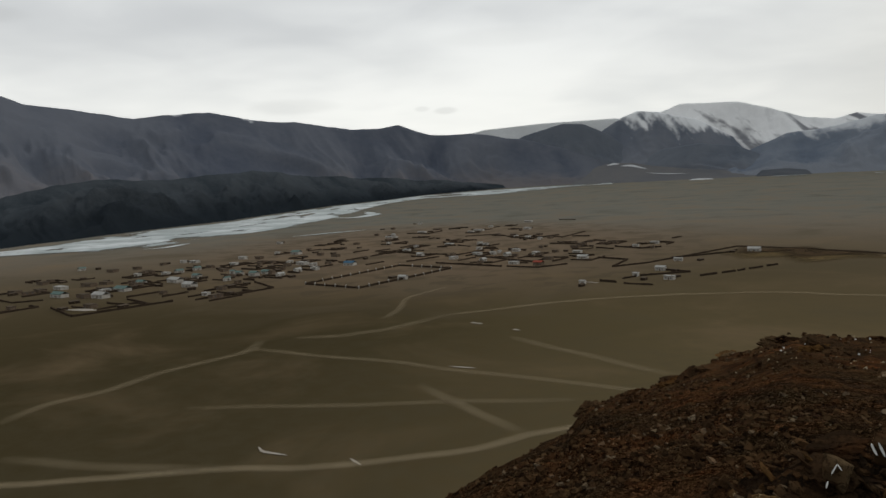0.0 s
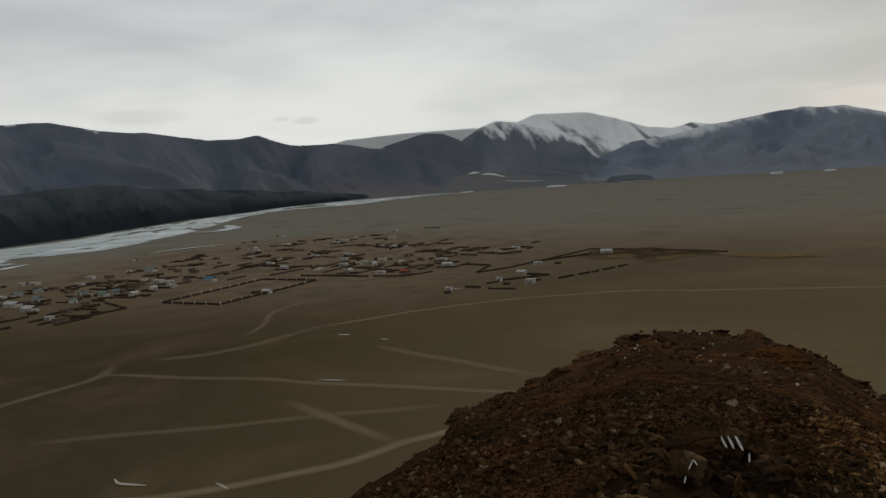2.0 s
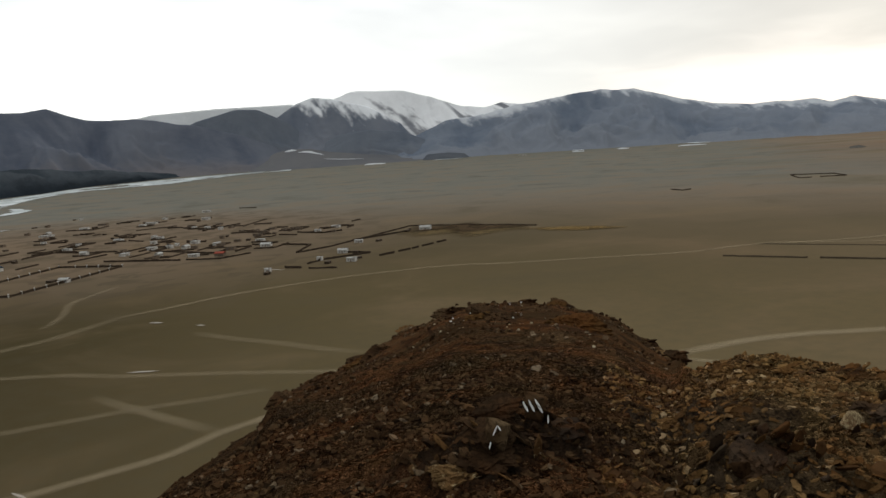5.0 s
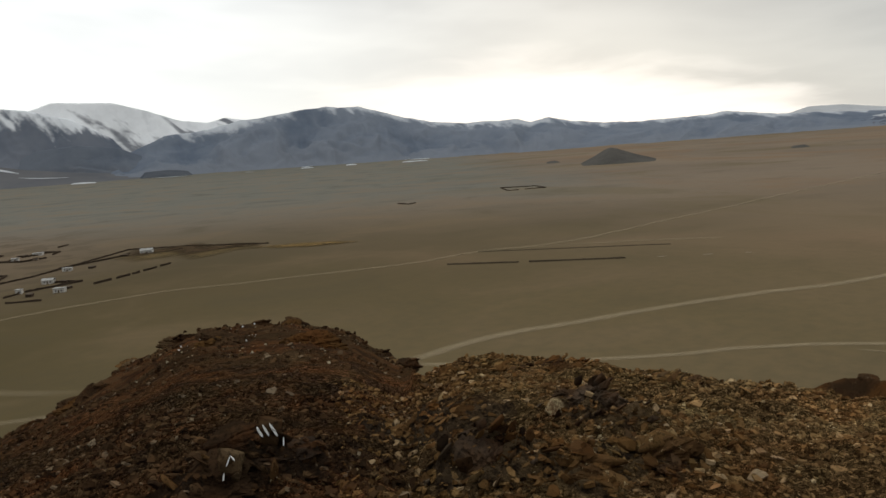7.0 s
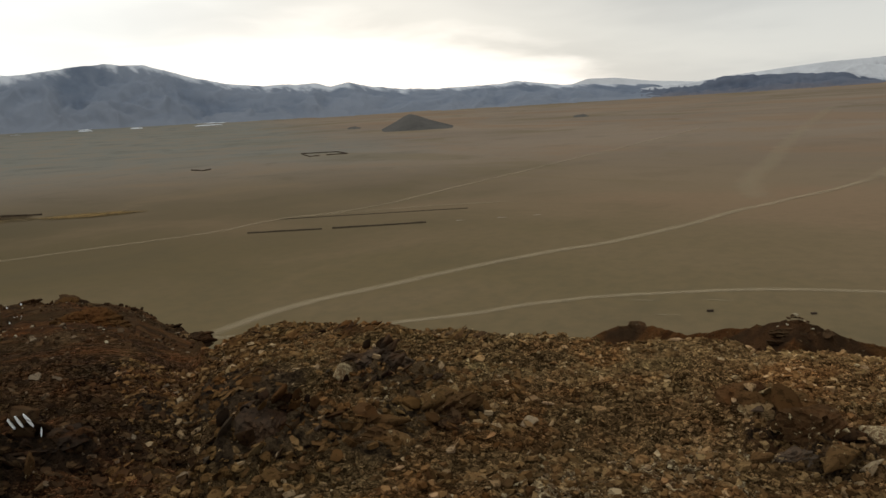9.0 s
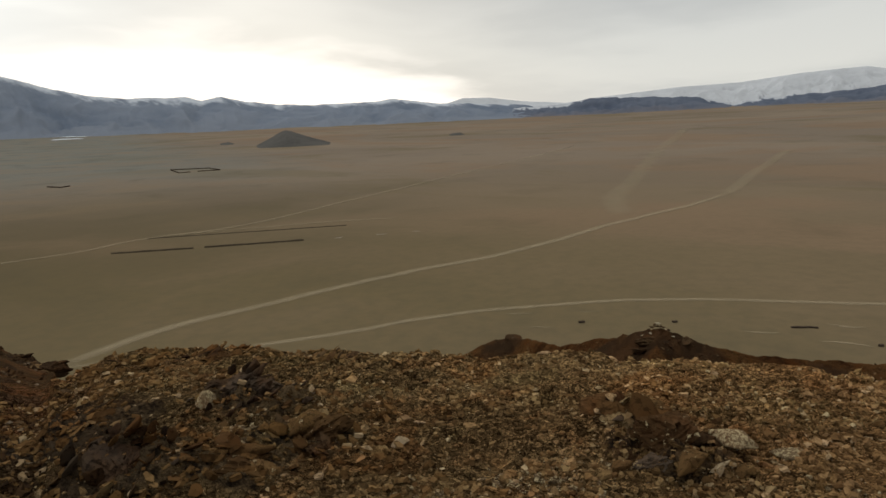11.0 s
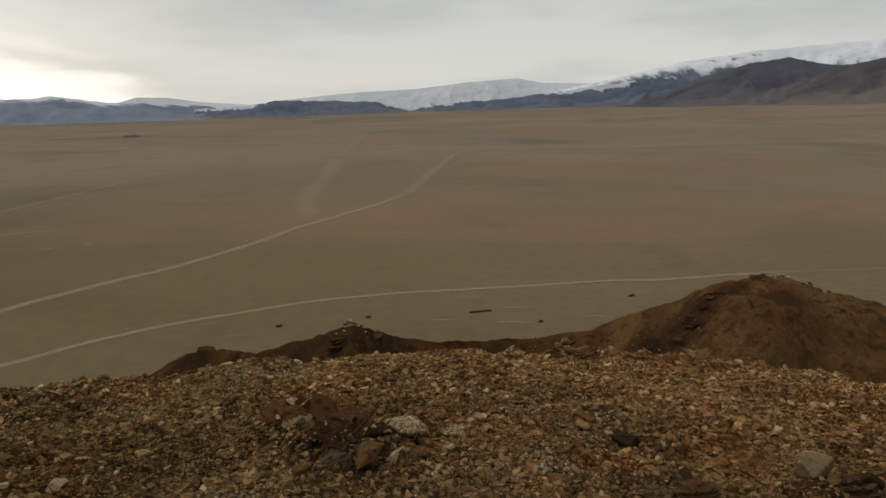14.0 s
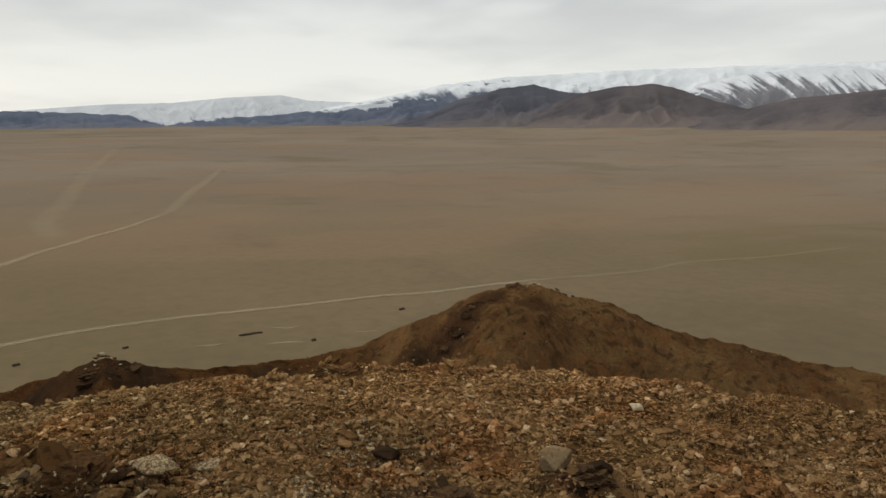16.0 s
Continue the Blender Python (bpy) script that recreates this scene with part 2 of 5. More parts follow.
    bare = n.mix(n.step(grit, 0.42, 0.62), n.mix(n.step(rust, 0.4, 0.6), n.mix(stony, (0.048, 0.034, 0.022), (0.125, 0.082, 0.042)), n.mix(stony, (0.040, 0.024, 0.014), (0.092, 0.042, 0.018))), (0.020, 0.014, 0.009))
    bare = n.mix(n.step(away, 14.0, 20.0), bare, n.mix(n.step(rust, 0.4, 0.6), (0.062, 0.031, 0.014), (0.036, 0.021, 0.011)))
    dirt = n.mix(n.step(n.math("ADD", rocky, n.math("MULTIPLY", n.math("SUBTRACT", grit, 0.5), 0.7)), 0.3, 0.6), dirt, bare)
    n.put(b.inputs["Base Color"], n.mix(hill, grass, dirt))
    high = n.math("ADD", n.noise(at, 11.0, 8.0, 0.75), n.math("MULTIPLY", n.noise(at, 1.6, 6.0, 0.75, 0.4), n.step(away, 12.0, 22.0, 0.0, 6.0)))
    high = n.math("ADD", high, height)
    bumped(n, b, high, n.math("MULTIPLY", hill, 1.0), 0.09)
    return mat


def range_material(name, dark, light, foot=None, white=(0.50, 0.515, 0.535), cover=0.92, size=1.0, ragged=0.7):
    """Bare rock that goes over into foot slopes of another tone, and thin snow where the mesh says that it lies."""
    mat, n, b = material(name, 0.95)
    at = place_of(n)
    rise = n.add("ShaderNodeAttribute", attribute_name="rise").outputs["Fac"]
    gully = n.add("ShaderNodeAttribute", attribute_name="gully").outputs["Fac"]
    lies = n.add("ShaderNodeAttribute", attribute_name="snow").outputs["Fac"]
    broad = n.noise(at, 0.0025 * size, 5.0, 0.55, 0.6)
    fine = n.noise(at, 0.016 * size, 7.0, 0.68, 0.5)
    both = n.math("ADD", n.math("MULTIPLY", broad, 0.55), n.math("MULTIPLY", fine, 0.45))
    # gullies darker: their shade is put into the rock colour
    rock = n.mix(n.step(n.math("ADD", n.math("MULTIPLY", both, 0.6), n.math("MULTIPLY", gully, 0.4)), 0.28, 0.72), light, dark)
    if foot:
        low = n.step(n.math("ADD", rise, n.math("MULTIPLY", n.math("SUBTRACT", both, 0.5), 0.9)), 0.62, 0.12)
        rock = n.mix(n.math("MULTIPLY", low, 0.85), rock, foot)
    edge = n.math("ADD", lies, n.math("MULTIPLY", n.math("SUBTRACT", fine, 0.5), ragged))
    snow = n.math("MULTIPLY", n.step(edge, 0.22, 0.78), cover)
    drift = n.mix(n.step(both, 0.35, 0.65), white, tuple(c * 0.86 for c in white))
    # snow greyed in the gullies, again shade painted into its colour
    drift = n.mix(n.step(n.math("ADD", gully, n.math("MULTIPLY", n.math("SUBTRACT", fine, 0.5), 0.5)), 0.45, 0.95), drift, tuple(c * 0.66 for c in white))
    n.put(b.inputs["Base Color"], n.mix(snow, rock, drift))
    bumped(n, b, fine, 0.5, 8.0)
    return mat


def plain_paint(name, base, other, scale, rough=0.85, bump=0.3, depth=0.02, stretch=(1, 1, 1)):
    """A surface of two near colours in a fine and a broad pattern."""
    mat, n, b = material(name, rough)
    at = n.scaled(place_of(n), stretch)
    broad, fine = n.noise(at, scale, 5.0, 0.6, 0.3), n.noise(at, scale * 7, 5.0, 0.65)
    both = n.math("ADD", n.math("MULTIPLY", broad, 0.55), n.math("MULTIPLY", fine, 0.45))
    tint = n.add("ShaderNodeObjectInfo").outputs["Random"]
    n.put(b.inputs["Base Color"], n.mix(n.step(both, 0.36, 0.64), n.mix(n.math("MULTIPLY", tint, 0.35), base, other), other))
    bumped(n, b, fine, bump, depth)
    return mat


def track_material(name="dusty_track", pale=(0.36, 0.29, 0.19), dull=(0.27, 0.215, 0.135), low=0.06, high=0.85):
    """Bare dust or a field, whose edges fray into the grass."""
    mat, n, b = material(name, 0.95)
    at = place_of(n)
    worn = n.add("ShaderNodeAttribute", attribute_name="worn").outputs["Fac"]
    patch, grain = n.noise(at, 0.06, 4.0, 0.6), n.noise(at, 0.7, 4.0, 0.6)
    n.put(b.inputs["Base Color"], n.mix(n.step(n.math("ADD", n.math("MULTIPLY", grain, 0.5), n.math("MULTIPLY", patch, 0.5)), 0.38, 0.62), pale, dull))
    alpha = n.math("MULTIPLY", worn, n.math("ADD", low, n.math("MULTIPLY", patch, high)), clamp=True)
    n.put(b.inputs["Alpha"], alpha)
    return mat


def ice_material():
    """White and grey-green river ice in long drawn streaks."""
    mat, n, b = material("river_ice", 0.45, 0.25)
    worn = n.add("ShaderNodeAttribute", attribute_name="worn").outputs["Fac"]
    at = place_of(n)
    broad, fine = n.noise(at, 0.010, 5.0, 0.6, 0.8), n.noise(at, 0.04, 5.0, 0.6, 0.6)
    ice = n.mix(n.step(broad, 0.42, 0.66), (0.25, 0.29, 0.285), (0.52, 0.55, 0.55))
    n.put(b.inputs["Base Color"], n.mix(n.math("MULTIPLY", n.step(fine, 0.52, 0.68), 0.6), ice, (0.13, 0.145, 0.135)))
    n.put(b.inputs["Alpha"], n.step(n.math("ADD", worn, n.math("MULTIPLY", n.math("SUBTRACT", fine, 0.5), 0.9)), 0.10, 0.26))
    return mat


def stone_material(name, dark, mid, light, pale, scale=9.0, lichen=0.0):
    """Broken rock: every stone a little different, with stains and grain."""
    mat, n, b = material(name, 0.88)
    at = place_of(n)
    own = n.math("FRACT", n.math("ADD", n.add("ShaderNodeNewGeometry").outputs["Random Per Island"], n.add("ShaderNodeObjectInfo").outputs["Random"]))
    ramp = n.add("ShaderNodeValToRGB", {0: own})
    marks = ramp.color_ramp.elements
    marks[0].position, marks[0].color = 0.0, (*dark, 1)
    marks[1].position, marks[1].color = 1.0, (*pale, 1)
    for place, colour in ((0.45, mid), (0.88, light)):
        marks.new(place).color = (*colour, 1)
    stain, grain = n.noise(at, scale * 0.5, 4.0, 0.6, 0.5), n.noise(at, scale * 4, 5.0, 0.7)
    tone = n.mix(n.math("MULTIPLY", n.step(stain, 0.42, 0.66), 0.45), ramp.outputs[0], (0.085, 0.044, 0.020))
    tone = n.mix(n.math("MULTIPLY", n.step(grain, 0.52, 0.60), 0.65), tone, tuple(c * 0.5 for c in dark))
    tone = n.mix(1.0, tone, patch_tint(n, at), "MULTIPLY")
    if lichen:
        crust = n.noise(at, scale * 2.2, 5.0, 0.7, 0.6)
        tone = n.mix(n.math("MULTIPLY", n.step(crust, 0.62 - lichen * 0.3, 0.68 - lichen * 0.3), 0.9), tone, (0.33, 0.26, 0.145))
    n.put(b.inputs["Base Color"], tone)
    bumped(n, b, grain, 0.7, 0.02)
    return mat


GROUND = ground_material()
TRACK = track_material()
ICE = ice_material()
SCREE = stone_material("loose_scree", (0.105, 0.056, 0.022), (0.182, 0.103, 0.042), (0.252, 0.152, 0.070), (0.37, 0.262, 0.150))
GREY_SCREE = stone_material("grey_brown_scree", (0.044, 0.025, 0.0105), (0.128, 0.076, 0.030), (0.215, 0.139, 0.062), (0.36, 0.27, 0.15))
BROWN_SCREE = stone_material("brown_scree", (0.038, 0.020, 0.0075), (0.108, 0.059, 0.022), (0.176, 0.105, 0.043), (0.31, 0.225, 0.13))
SPUR_RUBBLE = stone_material("spur_rubble", (0.032, 0.018, 0.007), (0.100, 0.056, 0.023), (0.145, 0.085, 0.038), (0.22, 0.155, 0.085), 3.0)
FIELD = track_material("fallow_field", (0.038, 0.026, 0.016), (0.066, 0.046, 0.027))
DRY_GRASS = track_material("ochre_dry_grass", (0.120, 0.086, 0.042), (0.078, 0.058, 0.031))
STUBBLE = track_material("yellow_stubble", (0.170, 0.112, 0.046), (0.100, 0.068, 0.030))
RUSTY = stone_material("rusty_rubble", (0.030, 0.016, 0.007), (0.060, 0.030, 0.011), (0.089, 0.047, 0.017), (0.184, 0.130, 0.064), 4.0)
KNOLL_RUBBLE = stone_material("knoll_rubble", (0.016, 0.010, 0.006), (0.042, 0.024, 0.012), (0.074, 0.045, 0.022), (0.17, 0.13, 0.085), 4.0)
DARK_ROCK = stone_material("dark_outcrop_rock", (0.020, 0.012, 0.007), (0.036, 0.022, 0.012), (0.064, 0.039, 0.020), (0.11, 0.08, 0.045))
SLATE_ROCK = stone_material("dark_slate", (0.021, 0.0145, 0.010), (0.042, 0.029, 0.0195), (0.072, 0.051, 0.034), (0.15, 0.117, 0.082))
TAN_ROCK = stone_material("tan_outcrop_rock", (0.046, 0.025, 0.011), (0.085, 0.047, 0.018), (0.125, 0.072, 0.029), (0.18, 0.12, 0.056), 9.0, 0.05)
LICHEN_ROCK = stone_material("lichen_crusted_rock", (0.085, 0.054, 0.028), (0.120, 0.078, 0.042), (0.15, 0.105, 0.058), (0.19, 0.14, 0.08), 24.0, 0.38)
PALE_ROCK = stone_material("pale_quartz_rock", (0.24, 0.20, 0.13), (0.30, 0.26, 0.17), (0.36, 0.31, 0.21), (0.42, 0.37, 0.26))
GREY_ROCK = stone_material("grey_rock", (0.17, 0.118, 0.064), (0.23, 0.163, 0.092), (0.27, 0.20, 0.118), (0.32, 0.25, 0.155), 14.0, 0.12)
DROPPINGS = plain_paint("white_droppings", (0.72, 0.72, 0.70), (0.58, 0.58, 0.55), 20.0)
SNOW = plain_paint("old_snow", (0.36, 0.33, 0.29), (0.25, 0.22, 0.18), 0.4)
EARTH = plain_paint("grassy_earth_bank", (0.062, 0.047, 0.032), (0.090, 0.070, 0.046), 0.5)
MUD = plain_paint("mud_wall", (0.032, 0.023, 0.017), (0.056, 0.041, 0.029), 0.5)
WHITEWASH = plain_paint("whitewashed_wall", (0.50, 0.48, 0.44), (0.34, 0.32, 0.285), 0.3)
MUD_HOUSE = plain_paint("mud_brick_wall", (0.17, 0.13, 0.095), (0.12, 0.09, 0.066), 0.4)
ROOF_GREY = plain_paint("grey_roof_sheet", (0.40, 0.40, 0.38), (0.28, 0.27, 0.25), 0.3, 0.6)
ROOF_TEAL = plain_paint("teal_roof_sheet", (0.13, 0.19, 0.17), (0.10, 0.14, 0.13), 0.3, 0.6)
ROOF_BLUE = plain_paint("blue_roof_sheet", (0.07, 0.15, 0.22), (0.06, 0.11, 0.16), 0.3, 0.6)
ROOF_RED = plain_paint("red_roof_sheet", (0.30, 0.075, 0.05), (0.20, 0.055, 0.04), 0.3, 0.6)
ROOF_DARK = plain_paint("dark_mud_roof", (0.10, 0.08, 0.06), (0.07, 0.055, 0.042), 0.4)
WOOD = plain_paint("weathered_wood", (0.12, 0.085, 0.055), (0.08, 0.06, 0.04), 2.0)
GLASS, _n, _b = material("window_glass", 0.08, 0.5)
_b.inputs["Base Color"].default_value = (0.09, 0.09, 0.09, 1)

# ---- the land ----
def lattice(ix, iy, seed):
    h = (ix * 374761393 + iy * 668265263 + seed * 974711) & 0xFFFFFFFF
    h = ((h ^ (h >> 13)) * 1274126177) & 0xFFFFFFFF
    return ((h ^ (h >> 16)) & 0xFFFF) / 65535.0


def value_noise(x, y, seed=0):
    x, y = np.asarray(x, float), np.asarray(y, float)
    ix, iy = np.floor(x).astype(np.int64), np.floor(y).astype(np.int64)
    fx, fy = x - ix, y - iy
    fx, fy = fx * fx * (3 - 2 * fx), fy * fy * (3 - 2 * fy)
    a, b = lattice(ix, iy, seed), lattice(ix + 1, iy, seed)
    c, d = lattice(ix, iy + 1, seed), lattice(ix + 1, iy + 1, seed)
    return (a * (1 - fx) + b * fx) * (1 - fy) + (c * (1 - fx) + d * fx) * fy


def fractal(x, y, octaves=4, seed=0, gain=0.5, ridged=False):
    total, size, weight = 0.0, 1.0, 0.0
    for n in range(octaves):
        v = value_noise(x * 2**n + 17.3 * n, y * 2**n - 9.1 * n, seed + n)
        total = total + size * (1 - abs(2 * v - 1) if ridged else v)
        weight += size
        size *= gain
    return total / weight


def smooth(value, low, high):
    t = np.clip((value - low) / (high - low), 0, 1)
    return t * t * (3 - 2 * t)


def between(value, pairs):
    """A gentle line through (place, height) pairs."""
    xs, ys = zip(*pairs)
    return np.interp(value, xs, ys)


def plain_height(r, az):
    """The plain rises slowly towards the mountains, and more so on the fan to the south-east."""
    fan = 30.0 * (np.clip(r - 900.0, 0, None) / 2100.0) ** 1.5 * smooth(az, 70, 150)
    return 49.0 * (np.clip(r - 600.0, 0, None) / 3000.0) ** 1.6 + fan * smooth(185 - az, 0, 40)


# Where the stony top breaks off: bearing, distance; bearing, slope down to the brink
BRINK = [(-180, 5.0), (-60, 3.0), (-12, 2.2), (-4, 4.0), (1, 9.0), (9, 14.0), (16, 17.0), (38, 17.0), (40.4, 15.5), (42.4, 7.2), (46, 6.8), (58, 6.4), (70, 5.9), (120, 6.0), (180, 5.0)]
BRINK_FALL = [(-180, -18), (-60, -30), (-12, -32), (-4, -26), (-1, -23.6), (2, -22.0), (9, -19.0), (10.6, -16.9), (15, -15.7), (19, -13.7), (22.4, -12.5), (25.3, -11.4), (29.5, -11.4), (33, -11.6), (37.4, -12.9), (40.6, -15.3), (43, -16.4),
              (46, -15.3), (50, -15.2), (54, -15.5), (59, -16.4), (65, -17.0), (70, -17.6), (80, -17.5), (90, -17.4), (105, -17.1), (120, -17.3), (130, -17.5), (180, -18)]
# the spur with the cairn and the round knoll behind it: bearing, slope down to their tops
SPUR = [(60, -26), (66, -21), (70.4, -18.4), (73, -17.3), (75, -17.0), (79, -17.5), (82.3, -17.0), (84.5, -16.5), (86, -16.2), (87.5, -16.6), (89.4, -17.2), (94.7, -17.7), (101, -17.4), (105, -16.6), (111, -14.2), (114.3, -12.7), (117.3, -12.0),
        (119, -12.1), (121, -12.9), (124, -13.3), (127.5, -14.6), (131, -15.3), (137, -16.0), (145, -16.6), (180, -26)]
SPUR_REACH = [(60, 40), (74, 44), (80, 34), (86, 30), (95, 33), (105, 35), (117, 33), (130, 34), (180, 34)]


# low rock ribs on the hill top: x, y, reach, height
RIBS = [(2.20, 3.66, 0.42, 0.16), (1.72, 3.50, 0.38, 0.12), (2.72, 2.46, 0.36, 0.18), (3.86, 2.56, 0.36, 0.15), (3.40, 1.92, 0.30, 0.07), (2.92, 2.02, 0.28, 0.07), (3.75, 0.12, 0.34, 0.15), (4.16, 0.34, 0.26, 0.12), (3.02, -1.98, 0.22, 0.07), (3.08, -1.30, 0.24, 0.06), (3.5, 4.0, 0.4, 0.06), (3.45, 3.35, 0.4, 0.06)]


# rock bands on the spur and the round knoll: bearing, distance, reach, height
BANDS = [(112.0, 31.5, 1.5, 0.6), (114.5, 32.2, 1.3, 0.5), (109.0, 31.0, 1.6, 0.5), (106.0, 30.0, 1.8, 0.5), (118.5, 31.0, 1.0, 0.4), (123.5, 34.5, 1.2, 0.4), (127.0, 34.8, 1.4, 0.4), (85.0, 29.6, 2.0, 0.5), (88.2, 30.6, 1.8, 0.5), (82.0, 31.0, 1.5, 0.2), (75.0, 43.0, 2.4, 0.2), (98.0, 32.0, 1.4, 0.4)]


def ribs(x, y):
    """The rock that stands out of the scree, and where it is bare."""
    total, bare = 0.0 * x, 0.0 * x
    near = np.hypot(x, y) < 8
    px, py = x[near], y[near]
    rough = fractal(px / 0.22 + py / 0.5, py / 0.22, 4, 61, 0.6, True)
    lift, cover = 0.0 * px, 0.0 * px
    for cx, cy, reach, tall in RIBS:
        here = np.exp(-(((px - cx) ** 2 + (py - cy) ** 2) / reach**2))
        lift = lift + tall * here * (1.9 * rough - 0.35)
        cover = np.maximum(cover, here)
    total[near], bare[near] = lift, cover
    far = (np.hypot(x, y) > 24) & (np.hypot(x, y) < 50)
    px, py = x[far], y[far]
    rough = fractal(px / 1.1 + py / 2.5, py / 1.1, 4, 63, 0.6, True)
    lift, cover = 0.0 * px, 0.0 * px
    for bearing, away, reach, tall in BANDS:
        here = np.exp(-(((px - away * math.sin(radians(bearing))) ** 2 + (py - away * math.cos(radians(bearing))) ** 2) / reach**2))
        lift = lift + tall * here * (1.9 * rough - 0.95)
        cover = np.maximum(cover, here * (0.5 + rough * 0.6))
    total[far], bare[far] = lift, cover
    return total, bare


def land(x, y):
    """Height of the ground, and how far it is stony hill."""
    r, az = np.hypot(x, y), np.degrees(np.arctan2(x, y))
    plain = plain_height(r, az) + (fractal(x / 260, y / 260, 3, 5) - 0.5) * 2.0 * smooth(r, 150, 900) * (1 - smooth(r, 900, 1500))
    brink, fall = between(az, BRINK), np.tan(np.radians(between(az, BRINK_FALL)))
    edge_z = brink * fall
    inner = -1.42 - 0.02 * r
    t = np.clip(r / brink, 0, 1)
    top = inner + (edge_z - (-1.42 - 0.02 * brink)) * t**1.6
    past = np.clip(r - brink, 0, None)
    top = top - 0.95 * past - 0.4 * np.clip(past, 0, 1.0) ** 2
    # craggy relief, stronger further out
    crag = fractal(x / 1.7, y / 1.7, 5, 11, 0.55, True) - 0.6
    top = top + crag * 0.34 * smooth(r, 5, 13) - 0.10 * smooth(r, 8, 14) + (fractal(x / 0.5, y / 0.5, 4, 21) - 0.5) * 0.10 * smooth(r, 0.5, 3.0)
    near = r < 9
    lump = np.zeros_like(r)
    lump[near] = (fractal(x[near] / 0.34 + y[near] / 0.9, y[near] / 0.30, 5, 81, 0.62, True) - 0.6) * 0.17 * (0.35 + fractal(x[near] / 0.9, y[near] / 0.9, 2, 87))
    top = top + lump * smooth(r, 1.0, 2.5) * (1 - smooth(r, 6.0, 8.5)) + ribs(x, y)[0]
    reach = between(az, SPUR_REACH)
    crest = reach * np.tan(np.radians(between(az, SPUR)))
    away = r - reach
    spur = crest - np.where(away < 0, np.sqrt(away**2 * 0.09 + 0.04) - 0.2, np.sqrt(away**2 * 0.5 + 0.04) - 0.2)
    spur = spur + (fractal(x / 3.6, y / 3.6, 5, 31, 0.6, True) - 0.62) * (0.25 + 1.9 * smooth(-away, 0.5, 4.0)) + (fractal(x / 1.2, y / 1.2, 5, 35, 0.65, True) - 0.6) * (0.25 + 0.45 * smooth(-away, 0.5, 3.0)) + (fractal(x / 0.55, y / 0.55, 3, 37, 0.6, True) - 0.6) * 0.22
    cone = -9.0 - 0.60 * (r - 8.0) + (fractal(x / 14, y / 14, 4, 41) - 0.5) * 5
    hill = np.maximum(np.maximum(top, np.where((az > 60) & (away > -16), spur, -99)), cone) + EYE
    height = np.maximum(hill, plain)
    return height, smooth(hill - plain, -1.0, 2.5)


def spline(points, spacing):
    """Even points on a smooth line through the given ones."""
    pts = np.array(points, float)
    pts = np.concatenate([2 * pts[:1] - pts[1:2], pts, 2 * pts[-1:] - pts[-2:-1]])
    out = []
    for i in range(1, len(pts) - 2):
        a, b, c, d = pts[i - 1 : i + 3]
        count = max(2, int(np.linalg.norm(c - b) / spacing))
        for t in np.arange(count) / count:
            out.append(0.5 * (2 * b + (c - a) * t + (2 * a - 5 * b + 4 * c - d) * t**2 + (3 * b - a - 3 * c + d) * t**3))
    return np.array(out + [pts[-2]])


def mesh_grid(name, xs, ys, zs, wrap=False):
    """A sheet from arrays of rows and columns."""
    rows, cols = xs.shape
    mesh = bpy.data.meshes.new(name)
    index = np.arange(rows * cols).reshape(rows, cols)
    if wrap:
        index = np.concatenate([index, index[:, :1]], 1)
    quads = np.stack([index[:-1, :-1], index[:-1, 1:], index[1:, 1:], index[1:, :-1]], -1).reshape(-1, 4)
    mesh.vertices.add(rows * cols)
    mesh.vertices.foreach_set("co", np.stack([xs, ys, zs], -1).astype(np.float32).ravel())
    mesh.loops.add(quads.size)
    mesh.loops.foreach_set("vertex_index", quads.astype(np.int32).ravel())
    mesh.polygons.add(len(quads))
    mesh.polygons.foreach_set("loop_start", np.arange(0, quads.size, 4, dtype=np.int32))
    mesh.polygons.foreach_set("use_smooth", np.ones(len(quads), bool))
    mesh.update()
    mesh.validate()
    return mesh


def add_field(mesh, name, values):
    field = mesh.attributes.new(name, "FLOAT", "POINT")
    field.data.foreach_set("value", np.asarray(values, np.float32).ravel())


def make_ground():
    az = np.radians(np.concatenate([np.arange(-38, 39.5, 0.25), np.arange(39.5, 43, 0.05), np.arange(43, 150, 0.25), np.arange(150, 322, 2.0)]))
    r = np.concatenate([[0.02], np.geomspace(0.5, 2, 40), np.geomspace(2.01, 8, 230), np.geomspace(8.1, 24, 90), np.geomspace(24.1, 46, 140), np.geomspace(46.4, 60, 14), np.geomspace(61.5, 5600, 150)])
    rr, aa = np.meshgrid(r, az, indexing="ij")
    x, y = rr * np.sin(aa), rr * np.cos(aa)
    z, stony = land(x, y)
    mesh = mesh_grid("ground", x[:, ::-1], y[:, ::-1], z[:, ::-1], wrap=True)
    shut = bmesh.new()
    shut.from_mesh(mesh)
    shut.verts.ensure_lookup_table()
    shut.faces.new(shut.verts[: x.shape[1]][::-1])
    shut.to_mesh(mesh)
    shut.free()
    add_field(mesh, "hill", stony[:, ::-1])
    add_field(mesh, "rocky", ribs(x, y)[1][:, ::-1])
    add_field(mesh, "soil", (1 - smooth(fractal(x / 0.7, y / 0.7, 3, 3), 0.28, 0.5))[:, ::-1])
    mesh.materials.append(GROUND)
    return tagged(new("ground", mesh), "dry olive-brown steppe plain below a stony rust-brown hill", "ground", kind="structure")


ground = make_ground()


